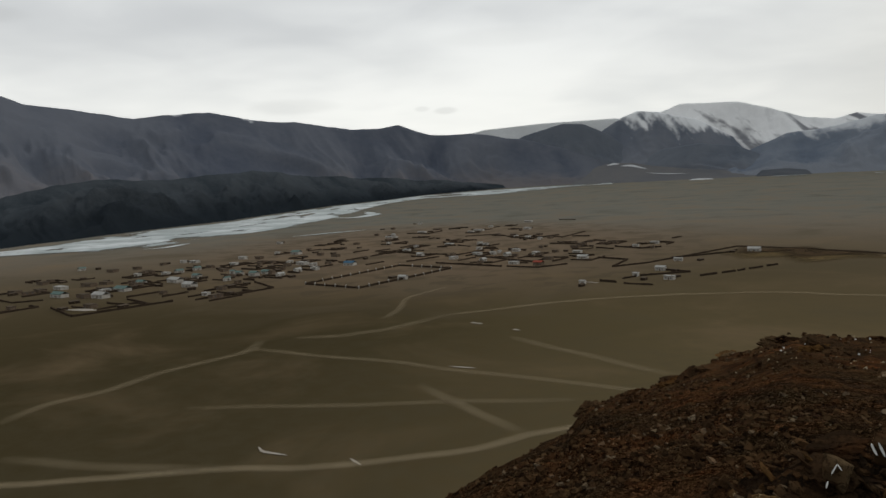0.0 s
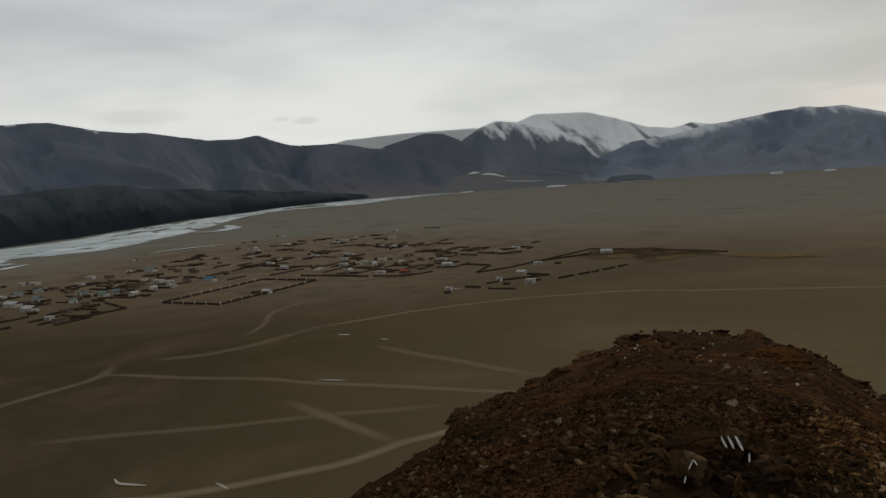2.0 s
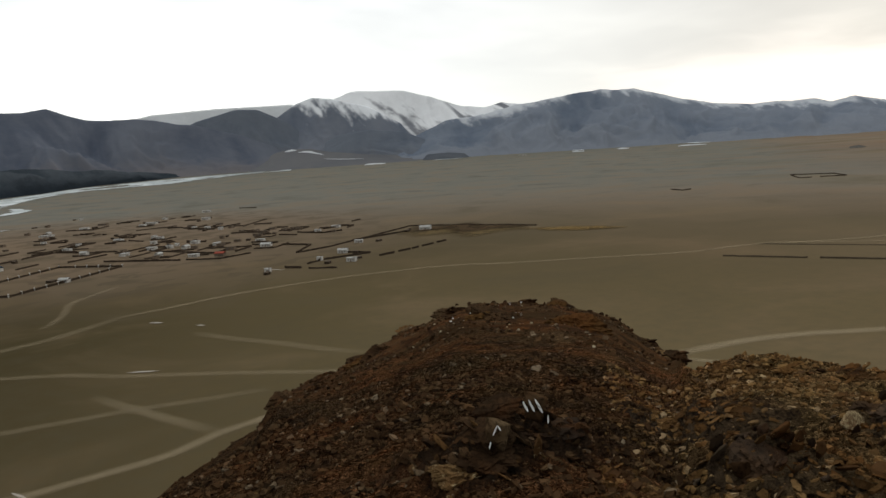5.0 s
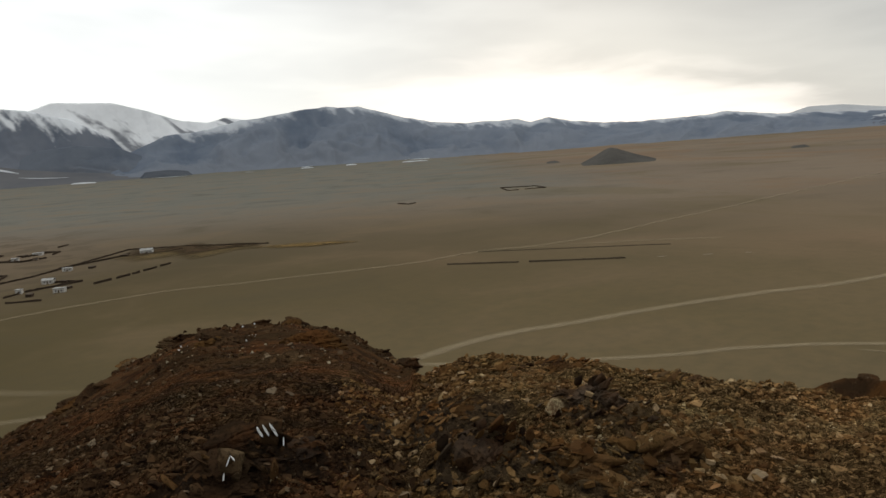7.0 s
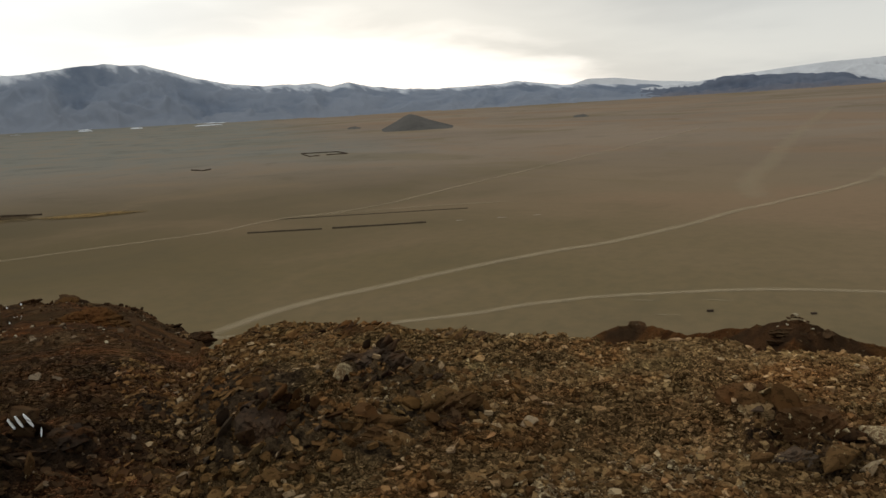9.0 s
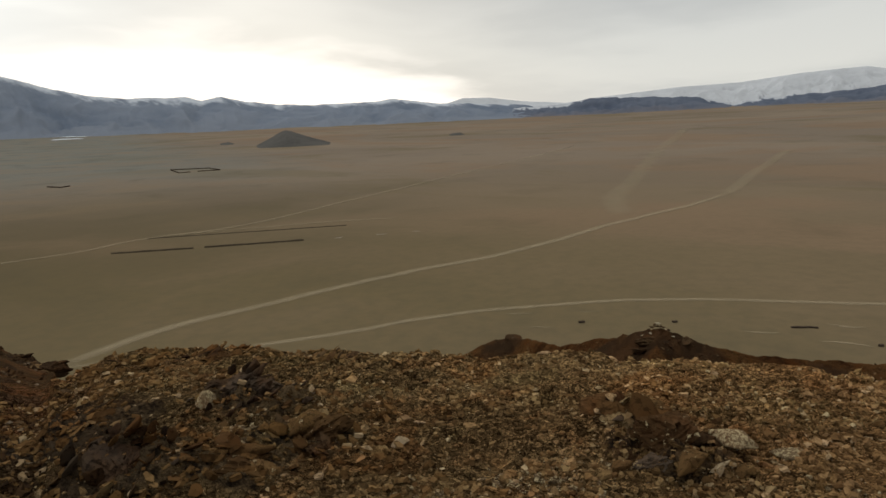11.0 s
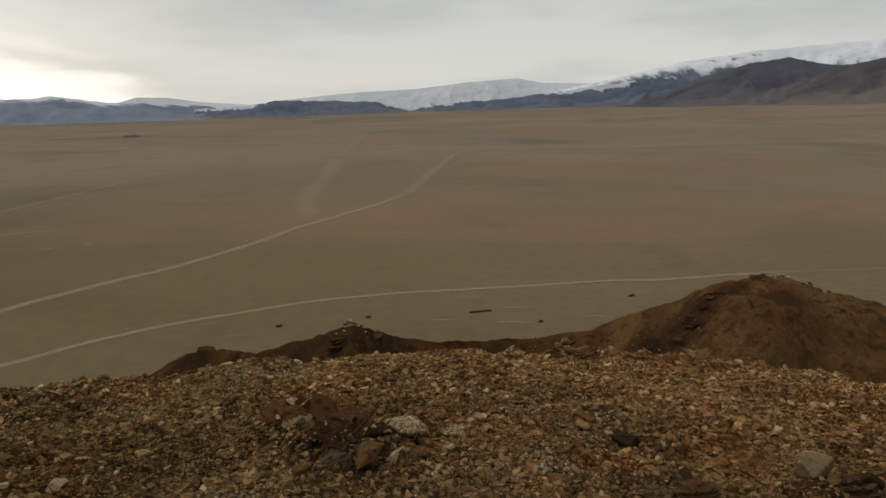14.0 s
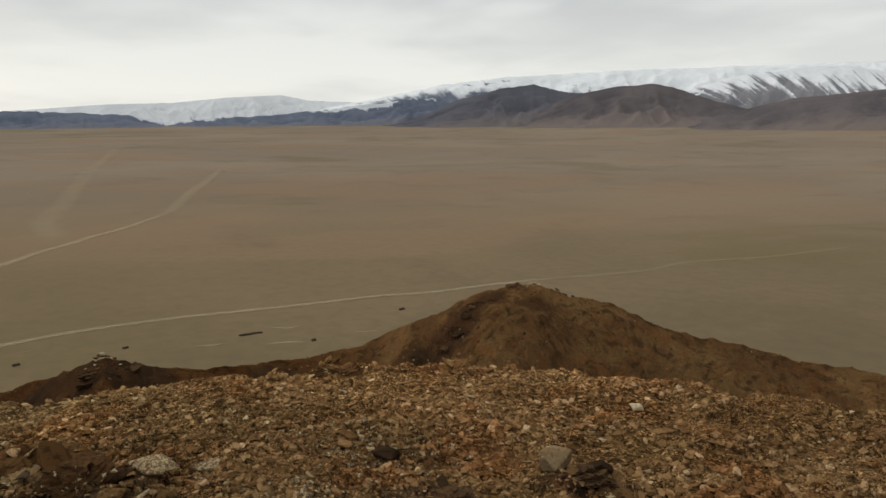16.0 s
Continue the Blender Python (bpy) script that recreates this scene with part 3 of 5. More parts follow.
def make_range(name, label, mat, crest, reach, foot, seed, depth=0.45, spurs=260.0, crag=0.10, steps=0.12, curve=1.25, category="mountain", sunk=10.0, rows=50,
               snow=((0, 3.0),), soft=0.12, streak=0.4, shear=1.6, finer=1.0, bands=0.0, tongues=0.3):
    """A mountain range: bearing and height in degrees along its crest, the crest's distance and that of its foot by bearing.
    snow: by bearing, the part of the way up at which it begins; streak, shear and finer shape its tongues, bands the bare ledges in it."""
    first, last = crest[0][0], crest[-1][0]
    az = np.arange(first, last + steps / 2, steps)
    s = np.concatenate([np.linspace(0, 1, rows), 1 + np.linspace(0.03, 0.5, 6)])
    ss, aa = np.meshgrid(s, az, indexing="ij")
    out, start = between(aa, reach), between(aa, foot)
    r = start + (out - start) * ss
    x, y = r * np.sin(np.radians(aa)), r * np.cos(np.radians(aa))
    rise = np.clip(ss, 0, 1)
    # spurs bend as they come down, and smaller ones branch off
    u = np.radians(aa) * out / spurs
    bend = (fractal(u * 0.7, ss * 1.6, 3, seed + 50) - 0.5) * 3.0 * (1 - rise)
    ridge = fractal(u + bend, ss * 1.3, 4, seed, 0.55, True)
    wx, wy = fractal(x / spurs / 2.2, y / spurs / 2.2, 3, seed + 5) - 0.5, fractal(x / spurs / 2.2 + 40, y / spurs / 2.2, 3, seed + 6) - 0.5
    knots = fractal(x / spurs + wx * 2.4, y / spurs * 0.7 + wy * 2.4, 5, seed + 7, 0.55, True)
    top = EYE + out * np.tan(np.radians(between(aa, crest)))
    top = top + (fractal(u * 1.7, u * 0 + 3.0, 5, seed + 9, 0.62) - 0.5) * crag * 60
    base = plain_height(start, aa) - sunk
    shape = rise ** (curve + depth * 2.0 * (0.62 - 0.6 * ridge - 0.4 * knots))
    z = base + (top - base) * (shape + (knots - 0.58) * crag * 3.2 * rise * (1 - rise))
    z = np.where(ss > 1, top - (ss - 1) * (top - base) * 1.6, z)
    tail = min(1.2, (last - first) * 0.25)
    ends = smooth(aa, first, first + tail) * (1 - smooth(aa, last - tail, last))
    z = base - sunk * 0.6 + (z - base + sunk * 0.6) * ends
    mesh = mesh_grid(name, x[:, ::-1], y[:, ::-1], z[:, ::-1])
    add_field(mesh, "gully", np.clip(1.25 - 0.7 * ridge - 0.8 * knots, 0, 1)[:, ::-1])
    add_field(mesh, "rise", rise[:, ::-1])
    share = np.clip((z - base) / (top - base), 0, 1)
    tongue = fractal(u * 4.5 * finer + bend + share * shear * 3.0 * finer, share * 1.2, 3, seed + 77, 0.55) - 0.5
    blot = fractal(u * 3.5 + 9 + share * shear, share * 4.0, 5, seed + 78, 0.62) - 0.5
    lies = share - between(aa, snow) + streak * (2 * tongues * tongue + (1.6 - tongues) * blot) + 0.2 * streak * (0.55 - knots)
    ledge = fractal(u * 0.6 + share * 2.0, share * 10.0 + u * 0.6, 3, seed + 79, 0.5, True)
    lies = lies - bands * smooth(ledge, 0.72, 0.92)
    add_field(mesh, "snow", smooth(lies, -soft, soft)[:, ::-1])
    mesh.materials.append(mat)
    return tagged(new(name, mesh), label, category, kind="structure")


# distance haze is put into the far ranges' colours: bluer rock, paler feet
LEFT_ROCK = range_material("hazed_brown_slopes", (0.050, 0.061, 0.086), (0.104, 0.113, 0.134), (0.128, 0.118, 0.120), cover=0.6)
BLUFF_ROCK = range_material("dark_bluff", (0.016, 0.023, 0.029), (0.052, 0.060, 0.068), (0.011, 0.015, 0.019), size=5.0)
HAZED_ROCK = range_material("hazed_slopes", (0.092, 0.113, 0.148), (0.156, 0.174, 0.204), (0.150, 0.163, 0.186), (0.58, 0.60, 0.62), 0.66)
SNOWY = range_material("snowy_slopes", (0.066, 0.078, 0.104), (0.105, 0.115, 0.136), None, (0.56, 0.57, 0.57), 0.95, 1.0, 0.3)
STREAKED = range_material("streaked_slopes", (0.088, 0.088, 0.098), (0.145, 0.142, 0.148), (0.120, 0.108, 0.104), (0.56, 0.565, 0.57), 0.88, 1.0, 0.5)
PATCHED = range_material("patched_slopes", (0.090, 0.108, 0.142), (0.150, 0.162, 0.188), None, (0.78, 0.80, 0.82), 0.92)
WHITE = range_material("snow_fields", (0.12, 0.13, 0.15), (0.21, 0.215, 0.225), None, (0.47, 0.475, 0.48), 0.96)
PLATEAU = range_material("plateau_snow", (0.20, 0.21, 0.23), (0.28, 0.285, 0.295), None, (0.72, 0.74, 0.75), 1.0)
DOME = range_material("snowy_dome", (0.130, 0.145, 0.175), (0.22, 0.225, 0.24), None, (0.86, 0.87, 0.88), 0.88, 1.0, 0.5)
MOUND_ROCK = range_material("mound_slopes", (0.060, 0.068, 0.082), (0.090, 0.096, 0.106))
HAZE_BLUE = range_material("haze_blue_slopes", (0.082, 0.098, 0.126), (0.128, 0.142, 0.166), (0.118, 0.122, 0.134))
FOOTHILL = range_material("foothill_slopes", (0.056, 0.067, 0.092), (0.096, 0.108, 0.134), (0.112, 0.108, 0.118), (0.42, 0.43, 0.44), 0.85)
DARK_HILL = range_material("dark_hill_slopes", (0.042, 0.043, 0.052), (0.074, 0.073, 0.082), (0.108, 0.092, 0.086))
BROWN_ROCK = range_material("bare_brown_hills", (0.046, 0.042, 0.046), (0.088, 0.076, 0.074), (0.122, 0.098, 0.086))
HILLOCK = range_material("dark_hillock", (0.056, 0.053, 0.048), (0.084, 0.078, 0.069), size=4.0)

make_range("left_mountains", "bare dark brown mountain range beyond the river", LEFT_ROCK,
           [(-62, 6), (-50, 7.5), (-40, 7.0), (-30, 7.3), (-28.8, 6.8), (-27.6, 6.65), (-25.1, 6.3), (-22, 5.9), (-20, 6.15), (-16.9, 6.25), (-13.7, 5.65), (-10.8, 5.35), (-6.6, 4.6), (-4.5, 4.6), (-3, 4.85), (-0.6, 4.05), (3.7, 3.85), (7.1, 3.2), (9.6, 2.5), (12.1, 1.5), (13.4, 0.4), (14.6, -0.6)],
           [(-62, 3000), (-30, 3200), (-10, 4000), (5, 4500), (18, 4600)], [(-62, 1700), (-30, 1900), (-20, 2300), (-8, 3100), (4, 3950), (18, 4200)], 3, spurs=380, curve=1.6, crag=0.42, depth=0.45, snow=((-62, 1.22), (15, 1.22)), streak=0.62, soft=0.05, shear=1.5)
make_range("river_bluff", "dark steep bluff along the far river bank", BLUFF_ROCK,
           [(-62, 1.0), (-45, 0.8), (-36, 0.0), (-32, 0.0), (-30.6, 0.5), (-27.5, 1.5), (-24.7, 1.7), (-19.9, 1.6), (-14, 1.8), (-7.7, 1.1), (-1.2, 0.6), (4, 0.1), (9, -0.4)],
           [(-62, 1700), (-30, 1950), (-22, 2200), (-8, 3150), (4, 4000), (9, 4300)], [(-62, 1300), (-31, 1500), (-27, 1640), (-22, 1840), (-16.2, 2060), (-12, 2420), (-8, 2820), (-4.3, 3100), (-1.2, 3500), (4, 3900), (9, 4100)], 7, spurs=150, curve=0.85, crag=0.42, depth=0.8)
make_range("far_snow_plateau", "distant snow-covered plateau under low cloud", PLATEAU, [(-2, 3.0), (3.6, 4.2), (8, 4.45), (13.4, 4.5), (20, 3.4)], [(-2, 4960), (20, 4960)], [(-2, 4860), (20, 4860)], 13, crag=0.03, snow=((0, -1.0),))
make_range("snow_mountain", "high snow-covered mountain with a rounded white top", DOME,
           [(14, 2.6), (16.2, 4.6), (18, 5.2), (22, 5.05), (24.2, 4.4), (26.2, 3.65), (28, 3.4), (29.3, 3.7), (30.5, 3.5), (34, 2.2)], [(11, 4900), (34, 4900)], [(11, 4600), (34, 4600)], 17, spurs=260, depth=0.2, crag=0.22, snow=((14, 0.25), (19, 0.3), (22, 0.4), (24, 0.45), (27, 0.6), (30, 0.8), (34, 0.9)), streak=0.9, shear=3.0, soft=0.5, bands=0.1, tongues=0.7)
make_range("dark_snowy_peak", "dark peak with snow on its flank", PATCHED,
           [(11, 2.2), (12.5, 3.7), (13.8, 4.5), (15, 4.9), (16.4, 4.75), (17.6, 4.4), (19, 4.1), (20.3, 3.4), (22, 2.4), (24, 1.4)], [(11, 4780), (24, 4780)], [(11, 4500), (24, 4500)], 19, spurs=230, depth=0.3, crag=0.16, snow=((11, 1.4), (13, 1.15), (14.0, 0.98), (14.6, 0.8), (16.5, 0.82), (17.6, 0.9), (18.6, 0.78), (19.6, 0.72), (20.6, 1.0), (24, 1.2)), streak=0.5, shear=2.0, soft=0.3, tongues=0.4)
make_range("middle_mountains", "dark blue-grey mountains with patchy snow on their tops", HAZED_ROCK,
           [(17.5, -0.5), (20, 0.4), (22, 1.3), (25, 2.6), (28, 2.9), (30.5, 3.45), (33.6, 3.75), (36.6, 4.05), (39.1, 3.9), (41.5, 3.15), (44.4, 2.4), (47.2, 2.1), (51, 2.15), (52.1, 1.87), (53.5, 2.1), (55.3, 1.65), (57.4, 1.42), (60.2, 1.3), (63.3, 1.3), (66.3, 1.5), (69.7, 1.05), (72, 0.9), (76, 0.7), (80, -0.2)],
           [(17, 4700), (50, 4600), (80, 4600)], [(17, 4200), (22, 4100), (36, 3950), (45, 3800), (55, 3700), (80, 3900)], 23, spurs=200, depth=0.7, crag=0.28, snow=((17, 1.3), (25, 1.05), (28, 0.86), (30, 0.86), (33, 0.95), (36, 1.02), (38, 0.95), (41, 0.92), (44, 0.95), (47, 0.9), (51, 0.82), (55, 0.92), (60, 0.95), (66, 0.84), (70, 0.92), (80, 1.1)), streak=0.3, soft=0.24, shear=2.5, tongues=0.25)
make_range("front_hills", "low dark hills at the foot of the snow mountain", HAZE_BLUE,
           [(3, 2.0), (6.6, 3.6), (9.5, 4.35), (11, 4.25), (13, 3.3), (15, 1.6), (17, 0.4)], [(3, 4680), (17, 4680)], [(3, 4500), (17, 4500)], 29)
make_range("low_hills", "low dark hills where the river leaves the mountains", HAZE_BLUE,
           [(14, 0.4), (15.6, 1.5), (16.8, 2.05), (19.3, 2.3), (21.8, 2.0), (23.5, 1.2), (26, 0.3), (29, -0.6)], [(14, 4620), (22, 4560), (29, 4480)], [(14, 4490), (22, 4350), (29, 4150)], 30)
# grey-brown ground, blued with the same painted haze
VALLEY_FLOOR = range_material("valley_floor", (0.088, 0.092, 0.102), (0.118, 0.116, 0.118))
FAN = [(9.2, -0.2), (11.6, 0.95), (13.2, 1.2), (14.6, 1.15), (16, 0.85), (19, 0.45), (23, 0.1), (28, -0.5)]
FAN_FOOT, FAN_HEAD = 3960.0, 4440.0
make_range("valley_fan", "bare grey-brown fan where the river comes out of the mountains", VALLEY_FLOOR, FAN, [(10, FAN_HEAD), (28, FAN_HEAD)], [(10, FAN_FOOT), (28, FAN_FOOT)], 28, depth=0.0, crag=0.0, curve=1.0, category="valley", sunk=4.0)


def fan_ice(line, wide):
    """A frozen channel on the fan: bearing and part of the way up along its middle."""
    pts = spline(line, 0.12)
    ends = np.sin(np.linspace(0.1, math.pi - 0.1, len(pts)))
    az, up = pts[:, :1] + np.zeros((1, 5)), pts[:, 1:] + np.linspace(-1, 1, 5)[None] * wide * ends[:, None]
    r = FAN_FOOT + (FAN_HEAD - FAN_FOOT) * up
    low = plain_height(np.full_like(az, FAN_FOOT), az) - 4.0
    z = low + (EYE + FAN_HEAD * np.tan(np.radians(between(az, FAN))) - low) * up + 1.5
    mesh = mesh_grid("fan_ice", r * np.sin(np.radians(az)), r * np.cos(np.radians(az)), z)
    mesh.materials.append(BANK_ICE)
    tagged(new("fan_ice", mesh), "white frozen channel winding down the valley floor", "river", kind="structure")


BANK_ICE = range_material("bank_ice", (0.30, 0.32, 0.33), (0.44, 0.45, 0.46), size=6.0)
fan_ice([(12.7, 0.93), (13.2, 0.94), (13.6, 0.93)], 0.05)
fan_ice([(13.7, 0.82), (14.3, 0.84), (14.9, 0.80), (15.6, 0.74)], 0.05)
fan_ice([(15.5, 0.52), (17.0, 0.50), (18.6, 0.56)], 0.02)
make_range("dark_mound", "dark low mound beside the ice", MOUND_ROCK, [(22.3, -0.6), (23.4, 0.15), (25, 0.2), (26.3, 0.05), (27.4, -0.6)], [(22, 4060), (28, 4060)], [(22, 3980), (28, 3980)], 33, crag=0.02, curve=0.7)
make_range("far_ridge", "low snow-dusted ridge far down the valley", WHITE, [(66, 0.4), (69.7, 0.9), (71.3, 1.35), (73.4, 1.3), (75.8, 0.95), (79, 0.7), (83, 0.2)], [(64, 4850), (83, 4850)], [(64, 4600), (83, 4600)], 31, snow=((64, 0.5), (83, 0.5)), streak=0.4, soft=0.2)
make_range("white_tableland", "wide snow-covered tableland with fluted slopes", WHITE,
           [(76, 0.3), (81.4, 1.0), (87, 1.46), (91.2, 1.6), (95.2, 2.02), (99, 2.22), (101, 1.83), (104.6, 1.7), (109, 1.2)], [(78, 4850), (109, 4850)], [(78, 4500), (109, 4500)], 37, spurs=90, depth=1.1, crag=0.05, snow=((76, 0.1), (88, -0.15), (94, -0.05), (97.0, 0.12), (100, 0.18), (104, 0.3), (109, 0.8)), streak=0.55, shear=1.2, soft=0.5, bands=0.15, tongues=1.1)
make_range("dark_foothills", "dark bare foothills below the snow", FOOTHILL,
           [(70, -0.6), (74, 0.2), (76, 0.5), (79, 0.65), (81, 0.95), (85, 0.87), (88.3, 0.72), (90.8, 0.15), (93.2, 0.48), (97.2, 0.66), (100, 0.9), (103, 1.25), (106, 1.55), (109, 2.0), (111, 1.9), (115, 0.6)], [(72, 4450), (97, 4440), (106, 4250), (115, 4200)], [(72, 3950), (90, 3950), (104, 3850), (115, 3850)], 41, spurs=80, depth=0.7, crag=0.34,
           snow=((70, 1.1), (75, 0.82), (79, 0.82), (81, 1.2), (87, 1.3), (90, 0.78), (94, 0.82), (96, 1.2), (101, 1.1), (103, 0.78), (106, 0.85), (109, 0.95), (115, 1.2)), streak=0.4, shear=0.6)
make_range("high_snow_ridge", "long high ridge with fresh snow on top", SNOWY,
           [(99, 0.4), (102.8, 1.4), (107.9, 2.35), (110.9, 3.0), (115.8, 3.55), (120, 3.75), (124, 3.95), (133, 4.05), (142, 4.1), (152, 3.6), (165, 2.5)], [(99, 4750), (165, 4750)], [(99, 4000), (165, 3900)], 43, spurs=130, depth=0.6, crag=0.2, snow=((99, 0.95), (103, 0.8), (108, 0.82), (111, 0.78), (115, 0.70), (119, 0.55), (125, 0.3), (140, 0.1)), streak=0.32, shear=2.4, soft=0.30, bands=0.22, tongues=0.3)
make_range("dark_hills", "dark bare hills in front of the snowy ridge", DARK_HILL,
           [(104, -0.4), (107, 0.2), (109.2, 0.6), (112, 1.8), (115.4, 2.7), (117.8, 2.95), (119.5, 2.6), (121.5, 2.3), (125, 1.6), (130, 0.6)], [(104, 4000), (130, 4000)], [(104, 3400), (130, 3500)], 46, spurs=170, depth=0.35, crag=0.34)
make_range("brown_hills", "bare brown hills at the edge of the plain", BROWN_ROCK,
           [(113, -0.5), (116, 0.4), (119, 1.5), (121.5, 2.25), (124, 2.7), (126.5, 2.95), (129, 2.35), (131, 1.6), (136, 0.4)], [(113, 3800), (136, 3800)], [(113, 3250), (136, 3200)], 47, spurs=170, depth=0.35, crag=0.34)
make_range("streaked_ridge", "steep ridge streaked with snow in its gullies", STREAKED,
           [(125, 0.5), (129, 2.4), (132, 3.35), (136.4, 3.9), (139, 3.9), (141.3, 3.4), (146, 3.0), (156, 2.0)], [(125, 4450), (156, 4450)], [(125, 3700), (156, 3700)], 53, spurs=130, depth=0.5, crag=0.1, snow=((125, 1.0), (129, 0.85), (132, 0.72), (137, 0.64), (142, 0.62), (156, 0.6)), streak=0.55, shear=3.6, finer=1.7, soft=0.4, tongues=0.9)
make_range("near_brown_hills", "low bare brown hills at the edge of the plain", BROWN_ROCK,
           [(128, -0.2), (132.6, 1.0), (135.8, 1.75), (139.2, 2.05), (141.4, 2.3), (150, 2.6), (160, 1.0)], [(128, 3400), (160, 3400)], [(128, 2900), (160, 2800)], 59, spurs=150)
make_range("southern_mountains", "bare mountains behind the hill", BROWN_ROCK,
           [(155, 1.0), (175, 3.5), (200, 4.5), (230, 4.0), (260, 5.0), (300, 6.0)], [(155, 3600), (300, 3600)], [(155, 2900), (300, 2600)], 61, steps=1.0)
make_range("lone_hill", "small dark cone-shaped hill standing alone on the plain", HILLOCK,
           [(54.9, -1.75), (56.1, -1.35), (56.9, -0.95), (57.5, -0.62), (57.9, -0.5), (58.4, -0.62), (59.2, -0.92), (60.2, -1.25), (61.4, -1.6), (62.2, -1.75)], [(54, 2270), (63, 2270)], [(54, 2090), (63, 2090)], 67, steps=0.08, crag=0.03, curve=0.8, spurs=60, category="hill", sunk=1.5)
make_range("small_hillock", "very small dark hillock on the plain", HILLOCK, [(52.7, -1.5), (53.2, -1.25), (53.7, -1.18), (54.2, -1.35), (54.9, -1.5)], [(52, 2480), (55, 2480)], [(52, 2390), (55, 2390)], 71, steps=0.06, crag=0.02, curve=0.8, spurs=60, category="hill", sunk=1.5)
make_range("low_hillock", "low dark hillock far out on the plain", HILLOCK, [(69.8, -1.5), (70.4, -1.25), (71, -1.2), (71.4, -1.35), (71.9, -1.5)], [(69, 2440), (72, 2440)], [(69, 2370), (72, 2370)], 73, steps=0.06, crag=0.02, curve=0.8, spurs=60, category="hill", sunk=1.5)
for first, last, level, away in ((18.3, 20.5, -0.17, 3960), (23.6, 26.6, -0.30, 3900), (34.2, 35.6, -0.27, 3800), (37.6, 38.8, -0.27, 3780), (41.6, 44.6, -0.36, 3640)):
    make_range("ice_bank", "low bank of white river ice at the foot of the mountains", BANK_ICE, [(first, level - 0.12), (first * 0.6 + last * 0.4, level - 0.06), (last, level - 0.12)], [(first, away), (last, away)], [(first, away - 60), (last, away - 60)], int(first), steps=0.05, crag=0.02, curve=0.8, category="ice", sunk=0.5)

# ---- things ----
def ground_at(x, y):
    return float(land(np.array([x], float), np.array([y], float))[0][0])


def part(name, bm, mat, parent=None, label=""):
    """Links a bmesh as one mesh object, under a thing or a part."""
    mesh = bpy.data.meshes.new(name)
    bm.to_mesh(mesh)
    bm.free()
    if mat:
        mesh.materials.append(mat)
    ob = new(name, mesh)
    ob.parent = parent
    return tagged(ob, label)


def box(bm, x0, x1, y0, y1, z0, z1):
    v = [bm.verts.new((x, y, z)) for z in (z0, z1) for x, y in ((x0, y0), (x1, y0), (x1, y1), (x0, y1))]
    for f in ((3, 2, 1, 0), (4, 5, 6, 7), (0, 1, 5, 4), (1, 2, 6, 5), (2, 3, 7, 6), (3, 0, 4, 7)):
        bm.faces.new([v[i] for i in f])
    return v


def ribbon(name, label, mat, points, width, strength=1.0, category="track", spacing=6.0, lift=0.10, rows=7, taper=False):
    """A strip laid on the ground along a line."""
    line = spline(points, spacing)
    ahead = np.gradient(line, axis=0)
    side = np.stack([-ahead[:, 1], ahead[:, 0]], -1) / (np.linalg.norm(ahead, axis=1)[:, None] + 1e-9)
    v = np.linspace(-1, 1, rows)
    wobble = (fractal(np.arange(len(line)) * spacing / 30, np.zeros(len(line)) + width, 3, 77) - 0.5) * width * 0.6
    ends = np.minimum(1, np.minimum(np.arange(len(line)), np.arange(len(line))[::-1]) / (3.0 if not taper else len(line) * 0.3))
    half = width / 2 * (0.25 + 0.75 * ends if taper else np.ones(len(line)))
    x = line[:, :1] + side[:, :1] * (v[None] * half[:, None] + wobble[:, None])
    y = line[:, 1:] + side[:, 1:] * (v[None] * half[:, None] + wobble[:, None])
    z = land(x, y)[0] + lift + np.hypot(x, y) * 0.0004
    mesh = mesh_grid(name, x, y, z)
    add_field(mesh, "worn", (1 - v[None] ** 2) ** 1.3 * strength * (0.3 + 0.7 * ends[:, None]))
    mesh.materials.append(mat)
    return tagged(new(name, mesh), label, category, kind="structure")


DUSTY = "pale dusty vehicle track worn into the steppe"
FAINT = "faint old vehicle track in the dry grass"
for way, width, strength in (
    ([(-167, 269), (-162, 295), (-145, 313), (-133, 340), (-118, 360), (-105, 378), (-103, 403)], 6.5, 0.65),
    ([(-104, 384), (-65, 361), (-30, 342), (1, 319), (36, 299), (68, 276), (92, 261)], 5.5, 0.6),
    ([(-160, 210), (-131, 208), (-100, 211), (-67, 213), (-42, 211), (-27, 212), (-7, 217), (9, 222), (24, 231), (40, 236), (67, 245), (110, 250), (150, 232), (181, 212)], 5.0, 0.95),
    ([(-13, 297), (1, 271), (12, 253), (24, 232)], 5.5, 0.65),
    ([(-3, 457), (41, 476), (100, 495), (158, 497), (218, 489), (257, 465), (302, 441), (338, 420), (378, 403), (434, 396), (500, 361), (605, 353), (667, 352), (747, 345), (908, 339), (1104, 322), (1579, 288)], 6.5, 0.75),
    ([(181, 212), (225, 210), (266, 195), (309, 175), (358, 150), (406, 119), (458, 97), (539, 67), (623, 29), (714, -4)], 7.2, 1.15),
    ([(181, 215), (208, 170), (224, 154), (248, 130), (282, 96), (306, 54), (322, 6), (325, -43), (330, -90), (331, -123), (336, -174), (336, -190)], 4.6, 1.1),
):
    ribbon("dirt_track", DUSTY, TRACK, way, width * 1.3, strength * 0.78, rows=11)
